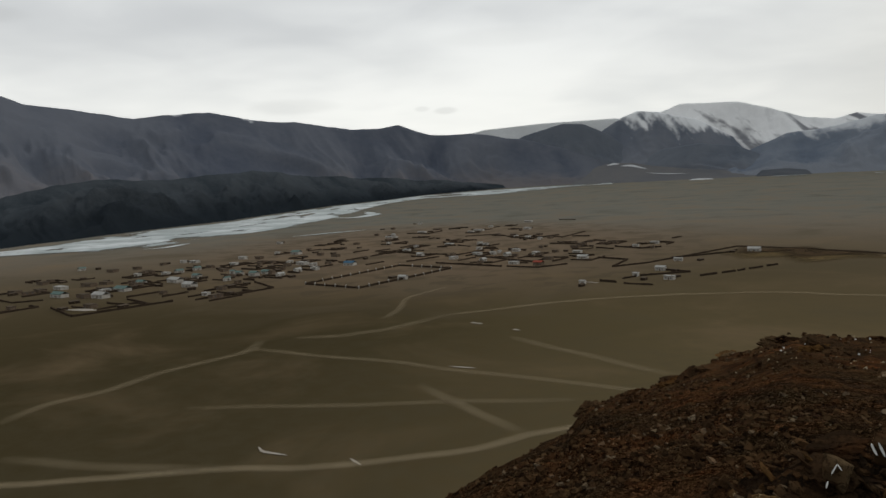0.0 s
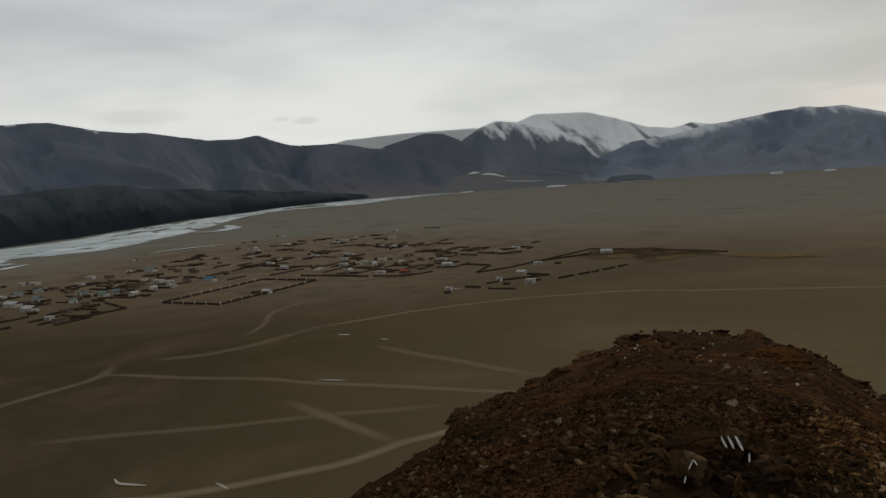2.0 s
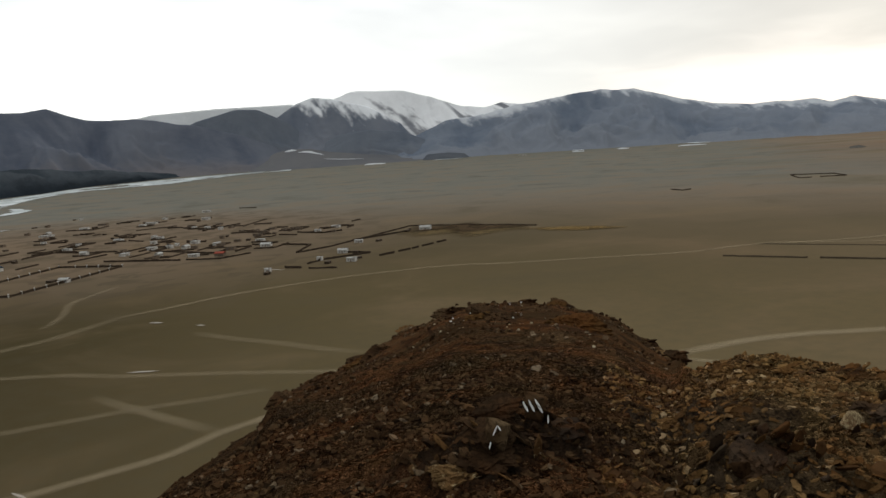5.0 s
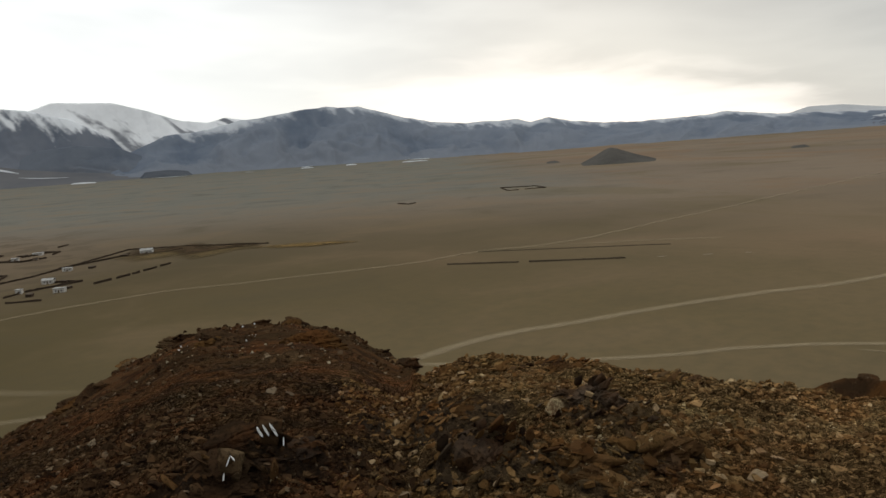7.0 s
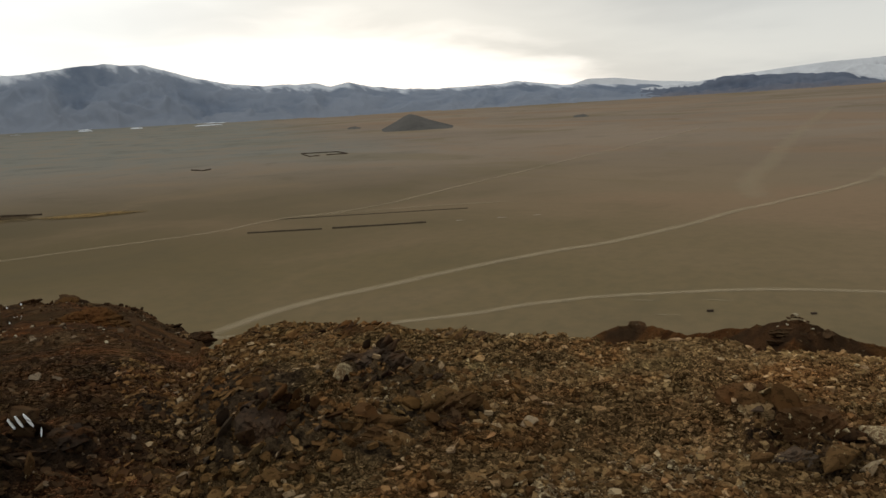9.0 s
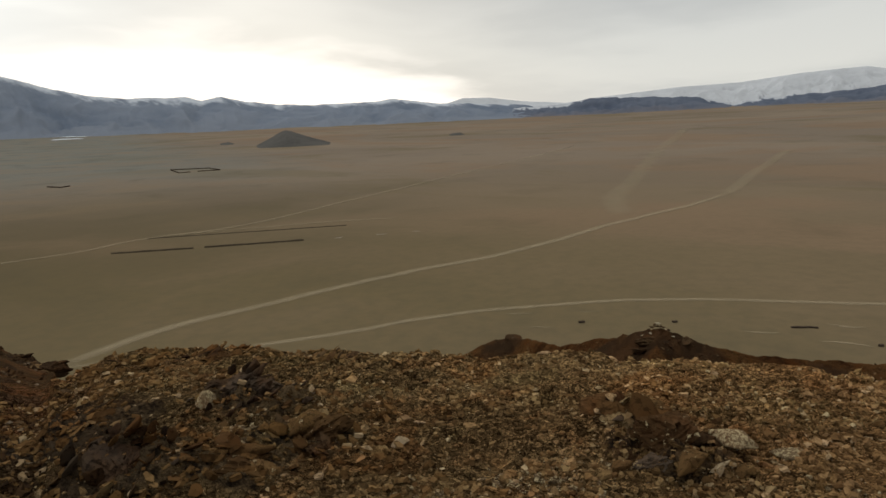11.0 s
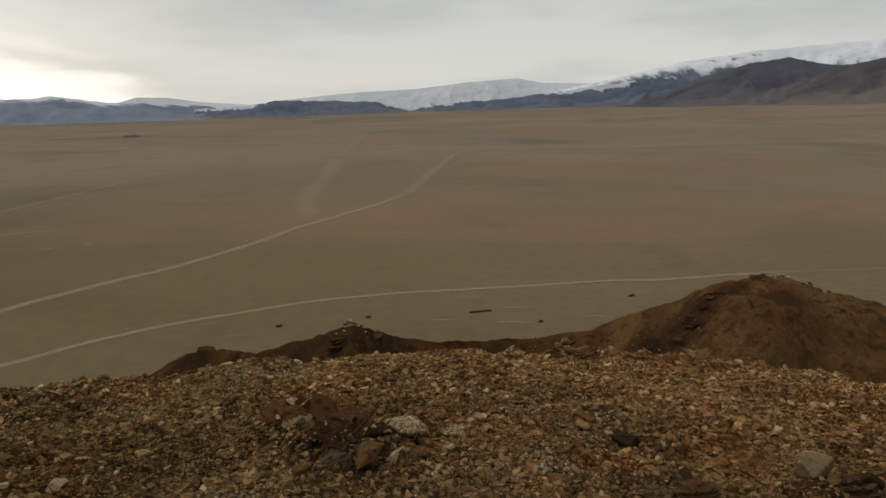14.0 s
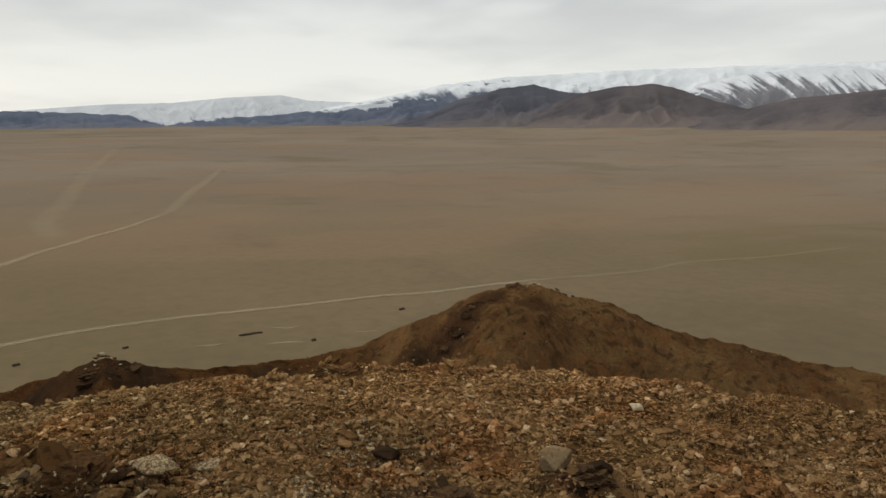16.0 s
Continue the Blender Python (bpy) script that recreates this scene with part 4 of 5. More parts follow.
for way, width, strength in (
    ([(-144, 230), (-113, 222), (-84, 215), (-67, 213)], 6.0, 0.5),
    ([(32, 384), (56, 347), (75, 316), (92, 293)], 6.0, 0.55),
    ([(-39, 456), (-32, 486), (-28, 535), (1, 592)], 5.0, 0.6),
    ([(-101, 278), (-68, 276), (-21, 272), (32, 267), (46, 266)], 5.0, 0.5),
    ([(-85, 407), (-60, 409), (-33, 423), (-3, 457)], 8.0, 0.55),
    ([(336, -190), (336, -202), (338, -250), (349, -290), (346, -321), (348, -368), (354, -423)], 5.0, 0.42),
    ([(441, 402), (474, 360), (527, 295), (553, 246)], 8.0, 0.5),
    ([(583, 67), (717, 93), (914, 92), (1366, 101), (2200, 92)], 20.0, 0.6),
    ([(714, -4), (830, -22), (953, -40), (1310, -102)], 13.0, 0.75),
):
    ribbon("faint_track", FAINT, TRACK, way, width * 1.4, strength * 0.8, rows=11)


# ---- the river ----
UPPER = [(-760, 1170), (-751, 1222), (-700, 1382), (-672, 1654), (-558, 1918), (-493, 2303), (-375, 2733), (-231, 3037), (-77, 3430), (142, 3677), (349, 3798), (652, 3880), (926, 4043)]
LOWER = [(-760, 1090), (-695, 1131), (-585, 1154), (-487, 1195), (-409, 1400), (-339, 1574), (-274, 1986), (-206, 2704), (-69, 3031), (121, 3159), (328, 3300), (622, 3704), (874, 3753)]


def make_river():
    river = new("river")
    far, near = spline(UPPER, 40.0), spline(LOWER, 40.0)
    count = 160
    far = np.stack([np.interp(np.linspace(0, 1, count), np.linspace(0, 1, len(far)), far[:, k]) for k in (0, 1)], -1)
    near = np.stack([np.interp(np.linspace(0, 1, count), np.linspace(0, 1, len(near)), near[:, k]) for k in (0, 1)], -1)
    across = np.linspace(0, 1, 13)[None, :, None]
    sheet = near[:, None] * (1 - across) + far[:, None] * across
    z = land(sheet[..., 0], sheet[..., 1])[0] + 0.9
    mesh = mesh_grid("ice_sheet", sheet[..., 0], sheet[..., 1], z)
    u = np.arange(count)[:, None] / 6.0
    bars = fractal(u * 0.9, across[..., 0] * 7.0 + u * 0.25, 3, 91)
    edge = np.minimum(1, np.minimum(across[..., 0], 1 - across[..., 0]) * 8)
    add_field(mesh, "worn", np.clip((bars - 0.30) * 3.0, 0, 1) * (0.25 + 0.75 * edge))
    mesh.materials.append(ICE)
    body = new("ice_sheet", mesh)
    body.parent = river
    return tagged(river, "half-frozen braided river with white and grey-green ice", "river", kind="structure")


make_river()
for way, width in (
    ([(-282, 1935), (-217, 1884), (-184, 1989), (-216, 2170)], 40.0), ([(-261, 1302), (-209, 1350), (-146, 1396)], 16.0), ([(-470, 1160), (-442, 1180), (-430, 1251)], 16.0),
    ([(-72, 3146), (37, 3192), (191, 3201), (337, 3332)], 70.0), ([(1020, 4400), (1110, 4385)], 90.0), ([(1150, 4360), (1215, 4330), (1290, 4290)], 70.0),
    ([(1366, 4134), (1475, 3950)], 50.0), ([(1588, 3600), (1713, 3470)], 50.0), ([(1895, 3242), (1941, 3237)], 40.0), ([(2212, 3229), (2297, 3245)], 50.0), ([(2440, 3139), (2524, 3126)], 50.0), ([(2652, 2900), (2663, 2730)], 60.0),
):
    ribbon("side_channel", "narrow frozen side channel of the river", ICE, way, width, 1.6, "river", 12.0, 0.4, 5, True)
for way, width in (([(-62, 231), (-60, 227), (-57, 225), (-51, 222)], 1.4), ([(-31, 217), (-27, 211)], 1.0), ([(0, 326), (6, 323), (12, 320)], 1.6), ([(14, 430), (21, 424)], 2.5), ([(36, 404), (40, 400)], 2.5), ([(120, 571), (106, 587)], 2.5), ([(450, 250), (454, 245)], 1.3), ([(468, 226), (472, 220)], 1.3), ([(484, 205), (487, 200)], 1.3), ([(-290, 560), (-262, 552)], 9.0)):
    ribbon("snow_patch", "small patch of old snow on the grass", SNOW, way, width, 1.5, "snow", 1.5, 0.12, 5, True)
for way, width, mat, label in (
    ([(292, 752), (330, 706), (388, 646)], 105.0, DRY_GRASS, "ochre dry grass inside the long yard wall"),
    ([(308, 784), (342, 730), (396, 664)], 80.0, FIELD, "dark fallow field inside the long yard wall"),
    ([(388, 652), (414, 612), (445, 566)], 42.0, STUBBLE, "yellow stubble strip beside the fallow field"),
    ([(392, 632), (414, 603), (440, 570)], 7.0, FIELD, "dark ploughed strip along the stubble"),
):
    ribbon("field", label, mat, way, width, 2.2, "field", 6.0, 0.06 if mat == DRY_GRASS else 0.35, 11, True)

# ---- the village ----
GRID = math.atan2(112, 78)
town = random.Random(5)


def house(x, y, width, wall_mat, roof_mat, label, yaw, gable=False, depth=None, tall=3.0):
    """A small house: walls, roof, door, windows and a chimney."""
    depth = depth or min(7.5, max(3.5, width * 0.55))
    root = new("house")
    root.matrix_world = pose(x, y, ground_at(x, y) - 0.15, 0, 0, math.degrees(yaw))
    w, d = width / 2, depth / 2
    bm = bmesh.new()
    box(bm, -w, w, -d, d, 0, tall)
    part("wall", bm, wall_mat, root)
    bm = bmesh.new()
    if gable:
        rise = depth * 0.28
        ends = [[bm.verts.new((sx * (w + 0.35), sy, z)) for sy, z in ((-d - 0.35, tall - 0.05), (0, tall + rise), (d + 0.35, tall - 0.05), (d + 0.35, tall + 0.12), (0, tall + rise + 0.18), (-d - 0.35, tall + 0.12))] for sx in (-1, 1)]
        bm.faces.new(ends[0]), bm.faces.new(ends[1][::-1])
        for i in range(6):
            bm.faces.new((ends[0][i - 1], ends[1][i - 1], ends[1][i], ends[0][i]))
        bmesh.ops.recalc_face_normals(bm, faces=bm.faces)
    else:
        box(bm, -w - 0.25, w + 0.25, -d - 0.25, d + 0.25, tall + 0.003, tall + 0.28)
    part("roof", bm, roof_mat, root)
    bm = bmesh.new()
    box(bm, -0.5, 0.5, -d - 0.06, -d - 0.004, 0.1, 2.1)
    part("door", bm, WOOD, root)
    for n in range(max(1, int(width / 4))):
        at = -w + (n + 0.5) * width / max(1, int(width / 4)) + (1.1 if abs(-w + (n + 0.5) * width / max(1, int(width / 4))) < 1.0 else 0)
        bm = bmesh.new()
        box(bm, at - 0.55, at + 0.55, -d - 0.04, -d - 0.004, 1.0, 2.1)
        part("window", bm, GLASS, root)
    bm = bmesh.new()
    top = tall + (depth * 0.28 if gable else 0.28)
    box(bm, w * 0.4, w * 0.4 + 0.5, -0.25, 0.25, tall - 0.2, top + 0.8)
    part("chimney", bm, MUD_HOUSE, root)
    return tagged(root, label, "house", "houses of the village")


PLAIN_KINDS = (
    (WHITEWASH, ROOF_GREY, "low whitewashed house with a grey sheet roof", False), (WHITEWASH, ROOF_DARK, "low whitewashed house with a flat mud roof", False),
    (MUD_HOUSE, ROOF_DARK, "low mud-brick house with a flat mud roof", False), (MUD_HOUSE, ROOF_GREY, "low mud-brick house with a grey sheet roof", False),
    (WHITEWASH, ROOF_GREY, "whitewashed house with a grey gabled roof", True),
)
SPECIAL = {"t": (WHITEWASH, ROOF_TEAL, "pale house with a teal sheet roof", True), "b": (WHITEWASH, ROOF_BLUE, "pale house with a blue sheet roof", True), "r": (MUD_HOUSE, ROOF_RED, "mud-brick house with a red sheet roof", True), "w": PLAIN_KINDS[0], "d": PLAIN_KINDS[2], "g": PLAIN_KINDS[4]}
# x, y, width of each house; the letters give their kinds in turn
QUARTERS = (
    ("tdgwddtdtg", [(-335, 640, 20), (-309, 629, 14), (-292, 624, 19), (-363, 697, 19), (-343, 711, 19), (-331, 721, 16), (-291, 665, 22), (-376, 838, 16), (-428, 873, 10), (-260, 712, 21)]),
    ("gtwdwdtttt", [(-232, 670, 17), (-249, 742, 13), (-306, 908, 16), (-191, 681, 7), (-252, 929, 13), (-229, 919, 13), (-208, 705, 8), (-190, 737, 13), (-181, 751, 13), (-209, 753, 11)]),
    ("ddddwdddddd", [(-375, 683, 16), (-398, 682, 16), (-406, 745, 15), (-339, 893, 10), (-322, 915, 10), (-264, 836, 12), (-235, 789, 11), (-315, 796, 9), (-355, 855, 13), (-172, 812, 11), (-128, 820, 9)]),
    ("btwgwwwwwwwr", [(-101, 795, 16), (-192, 967, 17), (-158, 826, 17), (-37, 659, 10), (62, 1247, 21), (141, 1226, 13), (50, 991, 10), (9, 998, 14), (57, 845, 9), (66, 863, 6), (86, 869, 12), (92, 716, 12)]),
    ("wwdwwwdwddddwdd", [(-81, 1179, 24), (-34, 1255, 17), (-126, 1081, 11), (-44, 1495, 10), (166, 1413, 19), (135, 1021, 9), (-177, 749, 13), (-134, 767, 11), (-132, 906, 13), (-92, 1385, 10), (-8, 1313, 18), (-110, 1241, 9), (-255, 1159, 12), (-136, 1012, 10), (-155, 933, 10)]),
    ("ggwwwdwwdddw", [(315, 746, 15), (187, 635, 11), (176, 575, 10), (107, 570, 4), (157, 603, 5), (235, 828, 6), (223, 700, 10), (142, 1229, 15), (127, 835, 9), (148, 772, 5), (119, 895, 6), (45, 915, 9)]),
)
for kinds, homes in QUARTERS:
    for letter, (hx, hy, size) in zip(kinds, homes):
        walls, roof, text, gabled = SPECIAL[letter]
        house(hx, hy, max(4.5, size * 0.8), walls, roof, text, GRID + town.choice((0, -math.pi / 2)) + town.uniform(-0.12, 0.12) if size < 12 else GRID - math.pi / 2 + town.uniform(-0.1, 0.1), gabled, tall=town.uniform(2.6, 3.4))


def wall_line(points, label="low dark mud wall round a yard", tall=1.6, posts=0.0, thick=0.7, gaps=0.0, mat=MUD):
    """A yard wall: one uneven run from corner to corner, with posts if wanted."""
    root = new("yard_wall")
    x0, y0 = points[0]
    root.location = (x0, y0, ground_at(x0, y0))
    for (ax, ay), (bx, by) in zip(points, points[1:]):
        length = math.hypot(bx - ax, by - ay)
        nx, ny = -(by - ay) / length * thick / 2, (bx - ax) / length * thick / 2
        count = max(2, int(length / 3.0))
        pieces, run = [], []
        for i in range(count + 1):
            t = i / count
            x, y = ax + (bx - ax) * t, ay + (by - ay) * t
            if gaps and town.random() < gaps and len(run) > 2:
                pieces.append(run)
                run = []
                continue
            z = ground_at(x, y) - root.location.z
            run.append((x - x0, y - y0, z, z + tall * town.uniform(0.78, 1.1)))
        pieces.append(run)
        for run in pieces:
            if len(run) < 2:
                continue
            bm = bmesh.new()
            rings = [[bm.verts.new(p) for p in ((x + nx * 1.25, y + ny * 1.25, z - 0.4), (x + nx, y + ny, top), (x - nx, y - ny, top), (x - nx * 1.25, y - ny * 1.25, z - 0.4))] for x, y, z, top in run]
            for a, b in zip(rings, rings[1:]):
                for i in range(3):
                    bm.faces.new((a[i], a[i + 1], b[i + 1], b[i]))
            bm.faces.new(rings[0][::-1]), bm.faces.new(rings[-1])
            bmesh.ops.recalc_face_normals(bm, faces=bm.faces)
            part("wall_run", bm, mat, root)
        for i in range(int(length / posts) if posts else 0):
            t = i * posts / length
            x, y = ax + (bx - ax) * t - x0, ay + (by - ay) * t - y0
            z = ground_at(x + x0, y + y0) - root.location.z
            bm = bmesh.new()
            box(bm, x - 0.55, x + 0.55, y - 0.55, y + 0.55, z - 0.2, z + tall + 0.7)
            part("post", bm, WHITEWASH, root, "whitewashed wall post")
    return tagged(root, label, "wall", "yard walls")


def shed(x, y):
    root = new("shed")
    root.matrix_world = pose(x, y, ground_at(x, y) - 0.1, 0, 0, math.degrees(GRID) + town.uniform(-20, 20))
    w, d, h = town.uniform(1.5, 4.5), town.uniform(1.3, 2.4), town.uniform(1.5, 2.3)
    bm = bmesh.new()
    v = box(bm, -w, w, -d, d, 0, h)
    for i in (6, 7):
        v[i].co.z += 0.4
    part("wall", bm, MUD, root)
    bm = bmesh.new()
    v = box(bm, -w - 0.2, w + 0.2, -d - 0.2, d + 0.2, h + 0.003, h + 0.15)
    for i in (2, 3, 6, 7):
        v[i].co.z += 0.42
    part("roof", bm, ROOF_DARK, root)
    bm = bmesh.new()
    box(bm, -0.4, 0.4, -d - 0.05, -d - 0.004, 0.1, min(1.6, h - 0.2))
    part("door", bm, WOOD, root)
    return tagged(root, "small dark mud shed with a sloping roof", "shed", "sheds of the village")


for kinds, homes in QUARTERS:
    for hx, hy, size in homes:
        if town.random() < 0.75:
            turn = town.uniform(0, 6.28)
            shed(hx + math.cos(turn) * (size * 0.6 + town.uniform(7, 16)), hy + math.sin(turn) * (size * 0.6 + town.uniform(7, 22)))


# the small yards between the houses, on the village's grid
taken = [(hx, hy) for _, homes in QUARTERS for hx, hy, _ in homes]
ALONG, OVER = Vector((math.cos(GRID), math.sin(GRID))), Vector((-math.sin(GRID), math.cos(GRID)))
PATCHES = ((-300, 690, 130, 130), (-200, 760, 110, 130), (-130, 860, 120, 160), (-60, 1000, 150, 220), (60, 930, 110, 190), (30, 1180, 130, 220), (70, 790, 70, 60), (190, 880, 70, 70))
for cx, cy, half_x, half_y in PATCHES:
    for n in range(34 if cx < -150 else 15):
        x, y = cx + town.uniform(-half_x, half_x), cy + town.uniform(-half_y, half_y)
        if -135 < x < 20 and 600 < y < 775 or min(math.hypot(x - a, y - b) for a, b in taken) < 13:
            continue
        taken.append((x, y))
        long, wide = town.uniform(7, 19), town.uniform(6, 13)
        at = Vector((x, y))
        ring = [tuple(at + ALONG * a * long + OVER * b * wide) for a, b in ((-1, -1), (1, -1), (1, 1), (-1, 1))]
        start = town.randrange(4)
        wall_line([ring[(start + k) % 4] for k in range(town.choice((2, 3, 4)))], tall=town.uniform(1.2, 1.8), thick=0.9)
        if town.random() < 0.7:
            walls, roof, text, gabled = SPECIAL[town.choice("wwdddg" if cx > -150 else "wdddtdd")]
            spot = at + OVER * wide * 0.5
            house(spot.x, spot.y, town.uniform(6, 11), walls, roof, text, GRID + town.choice((0, -math.pi / 2)), gabled, tall=town.uniform(2.5, 3.1))
        elif town.random() < 0.8:
            shed(x, y)


wall_line([(-123, 651), (-71, 608), (7, 720), (-46, 767), (-123, 651)], "long yard wall with whitewashed posts round an empty yard", 1.7, 13.0)
YARDS = (
    [[(-308, 574), (-268, 526), (-228, 568), (-261, 604)], [(-228, 568), (-215, 580)], [(-267, 617), (-247, 643)], [(-292, 712), (-261, 681)], [(-194, 626), (-173, 602), (-148, 635), (-176, 683)], [(-383, 633), (-361, 614), (-340, 622)]],
    [[(-8, 774), (56, 716)], [(15, 852), (50, 899)], [(58, 902), (68, 913)], [(36, 832), (91, 743)], [(64, 786), (91, 743)], [(61, 714), (88, 694), (119, 711)], [(-83, 787), (-66, 813)], [(-87, 886), (-62, 931), (-25, 887)], [(-40, 802), (-5, 842)], [(-115, 948), (-98, 976)], [(-190, 1090), (-172, 1080)]],
    [[(-170, 1150), (-146, 1148)], [(20, 988), (36, 960)], [(-60, 1254), (-21, 1231), (0, 1278)], [(35, 1138), (87, 1149)], [(95, 1102), (128, 1031)], [(78, 884), (100, 883)], [(-16, 884), (5, 863)]],
    [[(154, 673), (181, 725), (158, 754)], [(156, 673), (191, 691), (319, 800), (364, 743), (409, 668)], [(223, 722), (288, 747), (304, 762)], [(161, 604), (205, 613), (189, 635)], [(123, 582), (133, 570)], [(137, 562), (155, 547)], [(143, 590), (156, 600)], [(179, 862), (194, 838)]],
    [[(202, 867), (222, 829), (247, 835)], [(262, 906), (277, 884)], [(291, 936), (308, 952)], [(228, 1436), (256, 1412)], [(68, 771), (93, 742)], [(94, 791), (106, 794)], [(134, 785), (160, 780)], [(80, 900), (98, 873)], [(98, 1099), (121, 1036), (170, 1076)], [(166, 1030), (215, 1116)], [(183, 1043), (205, 1030)]],
    [[(793, 896), (785, 862), (806, 868)], [(1013, 848), (1030, 838)], [(1040, 831), (1068, 806), (1106, 858), (1073, 916), (1013, 848)]],
)
for yards in YARDS:
    for corners in yards:
        wall_line(corners, tall=town.uniform(1.3, 1.9), thick=0.9)
wall_line([(204, 586), (242, 606), (288, 635)], "broken dark mud wall with gaps", 1.7, 0, 0.9, 0.12)
wall_line([(374, 374), (400, 329)], "long low earth wall across the steppe", 1.0, 0, 1.2, mat=EARTH)
wall_line([(404, 323), (440, 268)], "long low earth wall across the steppe", 1.1, 0, 1.2, mat=EARTH)
wall_line([(433, 397), (469, 338), (509, 271)], "very low earth bank across the steppe", 0.55, 0, 1.4, mat=EARTH)
for fx, fy, size in ((276, 49, 1.2), (284, 15, 1.0), (302, -96, 1.6), (269, -51, 0.8)):
    wall_line([(fx, fy), (fx + size, fy - size * 1.5)], "small heap of a ruined mud wall", 0.7, 0, 1.0)
wall_line([(286, -26), (286.6, -30), (287.6, -32), (287.2, -35)], "stump of a ruined mud wall", 0.55, 0, 1.1)
bare = random.Random(21)
for n in range(26):
    a, d, turn = bare.uniform(70, 112), bare.uniform(215, 300), bare.uniform(-0.5, 0.5)
    spot, along = heading(a) * d, heading(a + 90) * bare.uniform(3, 9)
    ribbon("bare_patch", "pale patch of bare dust in the dry grass", TRACK, [tuple((spot - along)[:2]), tuple((spot + heading(a) * turn * 4)[:2]), tuple((spot + along)[:2])], bare.uniform(1.5, 4.5), bare.uniform(0.4, 0.8), "ground", 2.0, 0.08, 5, True)

# ---- the stony hill top ----
loose = np.random.RandomState(7)


def slab_block(count, size, seed_rng, flat=(0.35, 0.6)):
    """Corners of many angular stones with five uneven sides, lying at the origin."""
    turn = (np.arange(5)[None] + seed_rng.uniform(-0.38, 0.38, (count, 5))) * math.tau / 5
    out = seed_rng.uniform(0.36, 0.62, (count, 5))
    foot = np.stack([out * np.cos(turn), out * np.sin(turn), np.full((count, 5), -0.5)], -1)
    top = foot * np.array((1, 1, -1.0))
    top[..., :2] *= seed_rng.uniform(0.78, 1.12, (count, 5, 1))
    top[..., 2] += seed_rng.uniform(-0.45, 0.2, (count, 5))
    top[..., :2] += seed_rng.uniform(-0.1, 0.1, (count, 1, 2))
    scale = np.stack([size, size * seed_rng.uniform(0.5, 0.95, count), size * seed_rng.uniform(flat[0], flat[1], count)], -1)
    return np.concatenate([foot, top], 1) * scale[:, None]


def turned_block(pts, yaw, tilt, lean):
    c, s = np.cos, np.sin
    y, z = pts[..., 1].copy(), pts[..., 2].copy()
    pts[..., 1], pts[..., 2] = y * c(tilt)[:, None] - z * s(tilt)[:, None], y * s(tilt)[:, None] + z * c(tilt)[:, None]
    x, z = pts[..., 0].copy(), pts[..., 2].copy()
    pts[..., 0], pts[..., 2] = x * c(lean)[:, None] + z * s(lean)[:, None], -x * s(lean)[:, None] + z * c(lean)[:, None]
    x, y = pts[..., 0].copy(), pts[..., 1].copy()
    pts[..., 0], pts[..., 1] = x * c(yaw)[:, None] - y * s(yaw)[:, None], x * s(yaw)[:, None] + y * c(yaw)[:, None]
    return pts


def joined_stones(name, label, mat, x, y, size, flat=(0.35, 0.6), tilt=0.5, sink=0.12):
    """Many loose stones as one piece of stuff on the ground."""
    count = len(x)
    pts = slab_block(count, size, loose, flat)
    pts = turned_block(pts, loose.uniform(0, 6.28, count), loose.normal(0, tilt, count), loose.normal(0, tilt, count))
    z = land(x, y)[0]
    pts += np.stack([x, y, z + size * sink], -1)[:, None]
    corners = np.array((5, 6, 7, 8, 9, *(c for i in range(5) for c in (i, (i + 1) % 5, 5 + (i + 1) % 5, 5 + i))))
    faces = (np.arange(count)[:, None] * 10 + corners[None]).ravel()
    starts = (np.arange(count)[:, None] * 25 + np.array((0, 5, 9, 13, 17, 21))[None]).ravel()
    mesh = bpy.data.meshes.new(name)
    mesh.vertices.add(count * 10)
    mesh.vertices.foreach_set("co", pts.astype(np.float32).ravel())
    mesh.loops.add(faces.size)
    mesh.loops.foreach_set("vertex_index", faces.astype(np.int32).ravel())
    mesh.polygons.add(len(starts))
    mesh.polygons.foreach_set("loop_start", starts.astype(np.int32))
    mesh.polygons.foreach_set("use_smooth", np.zeros(len(starts), bool))
    mesh.update()
    mesh.validate()
    mesh.materials.append(mat)
    return tagged(new(name, mesh), label, "stones", kind="stuff")


def spread(count, az, r, power=1.0):
    """Random places in a sector: more of them nearer with a lower power."""
    a = np.radians(loose.uniform(*az, count))
    d = r[0] + (r[1] - r[0]) * loose.uniform(0, 1, count) ** power
    return d * np.sin(a), d * np.cos(a)


def sized(count, low, high, steep=2.5):
    return low + (high - low) * loose.uniform(0, 1, count) ** steep


def kept(x, y, seed, low, high, scale):
    """Thin the stones out in patches."""
    keep = loose.uniform(0, 1, len(x)) < smooth(fractal(x / scale, y / scale, 3, seed), low, high) * 0.9 + 0.1
    return x[keep], y[keep]


def blended(x, y, start, end, rising):
    """Let one scree give way to the next over a few steps of bearing."""
    share = smooth(np.degrees(np.arctan2(x, y)) + (fractal(x / 0.6, y / 0.6, 3, 29) - 0.5) * 24, start, end)
    keep = loose.uniform(0, 1, len(x)) < (share if rising else 1 - share)
    return x[keep], y[keep]


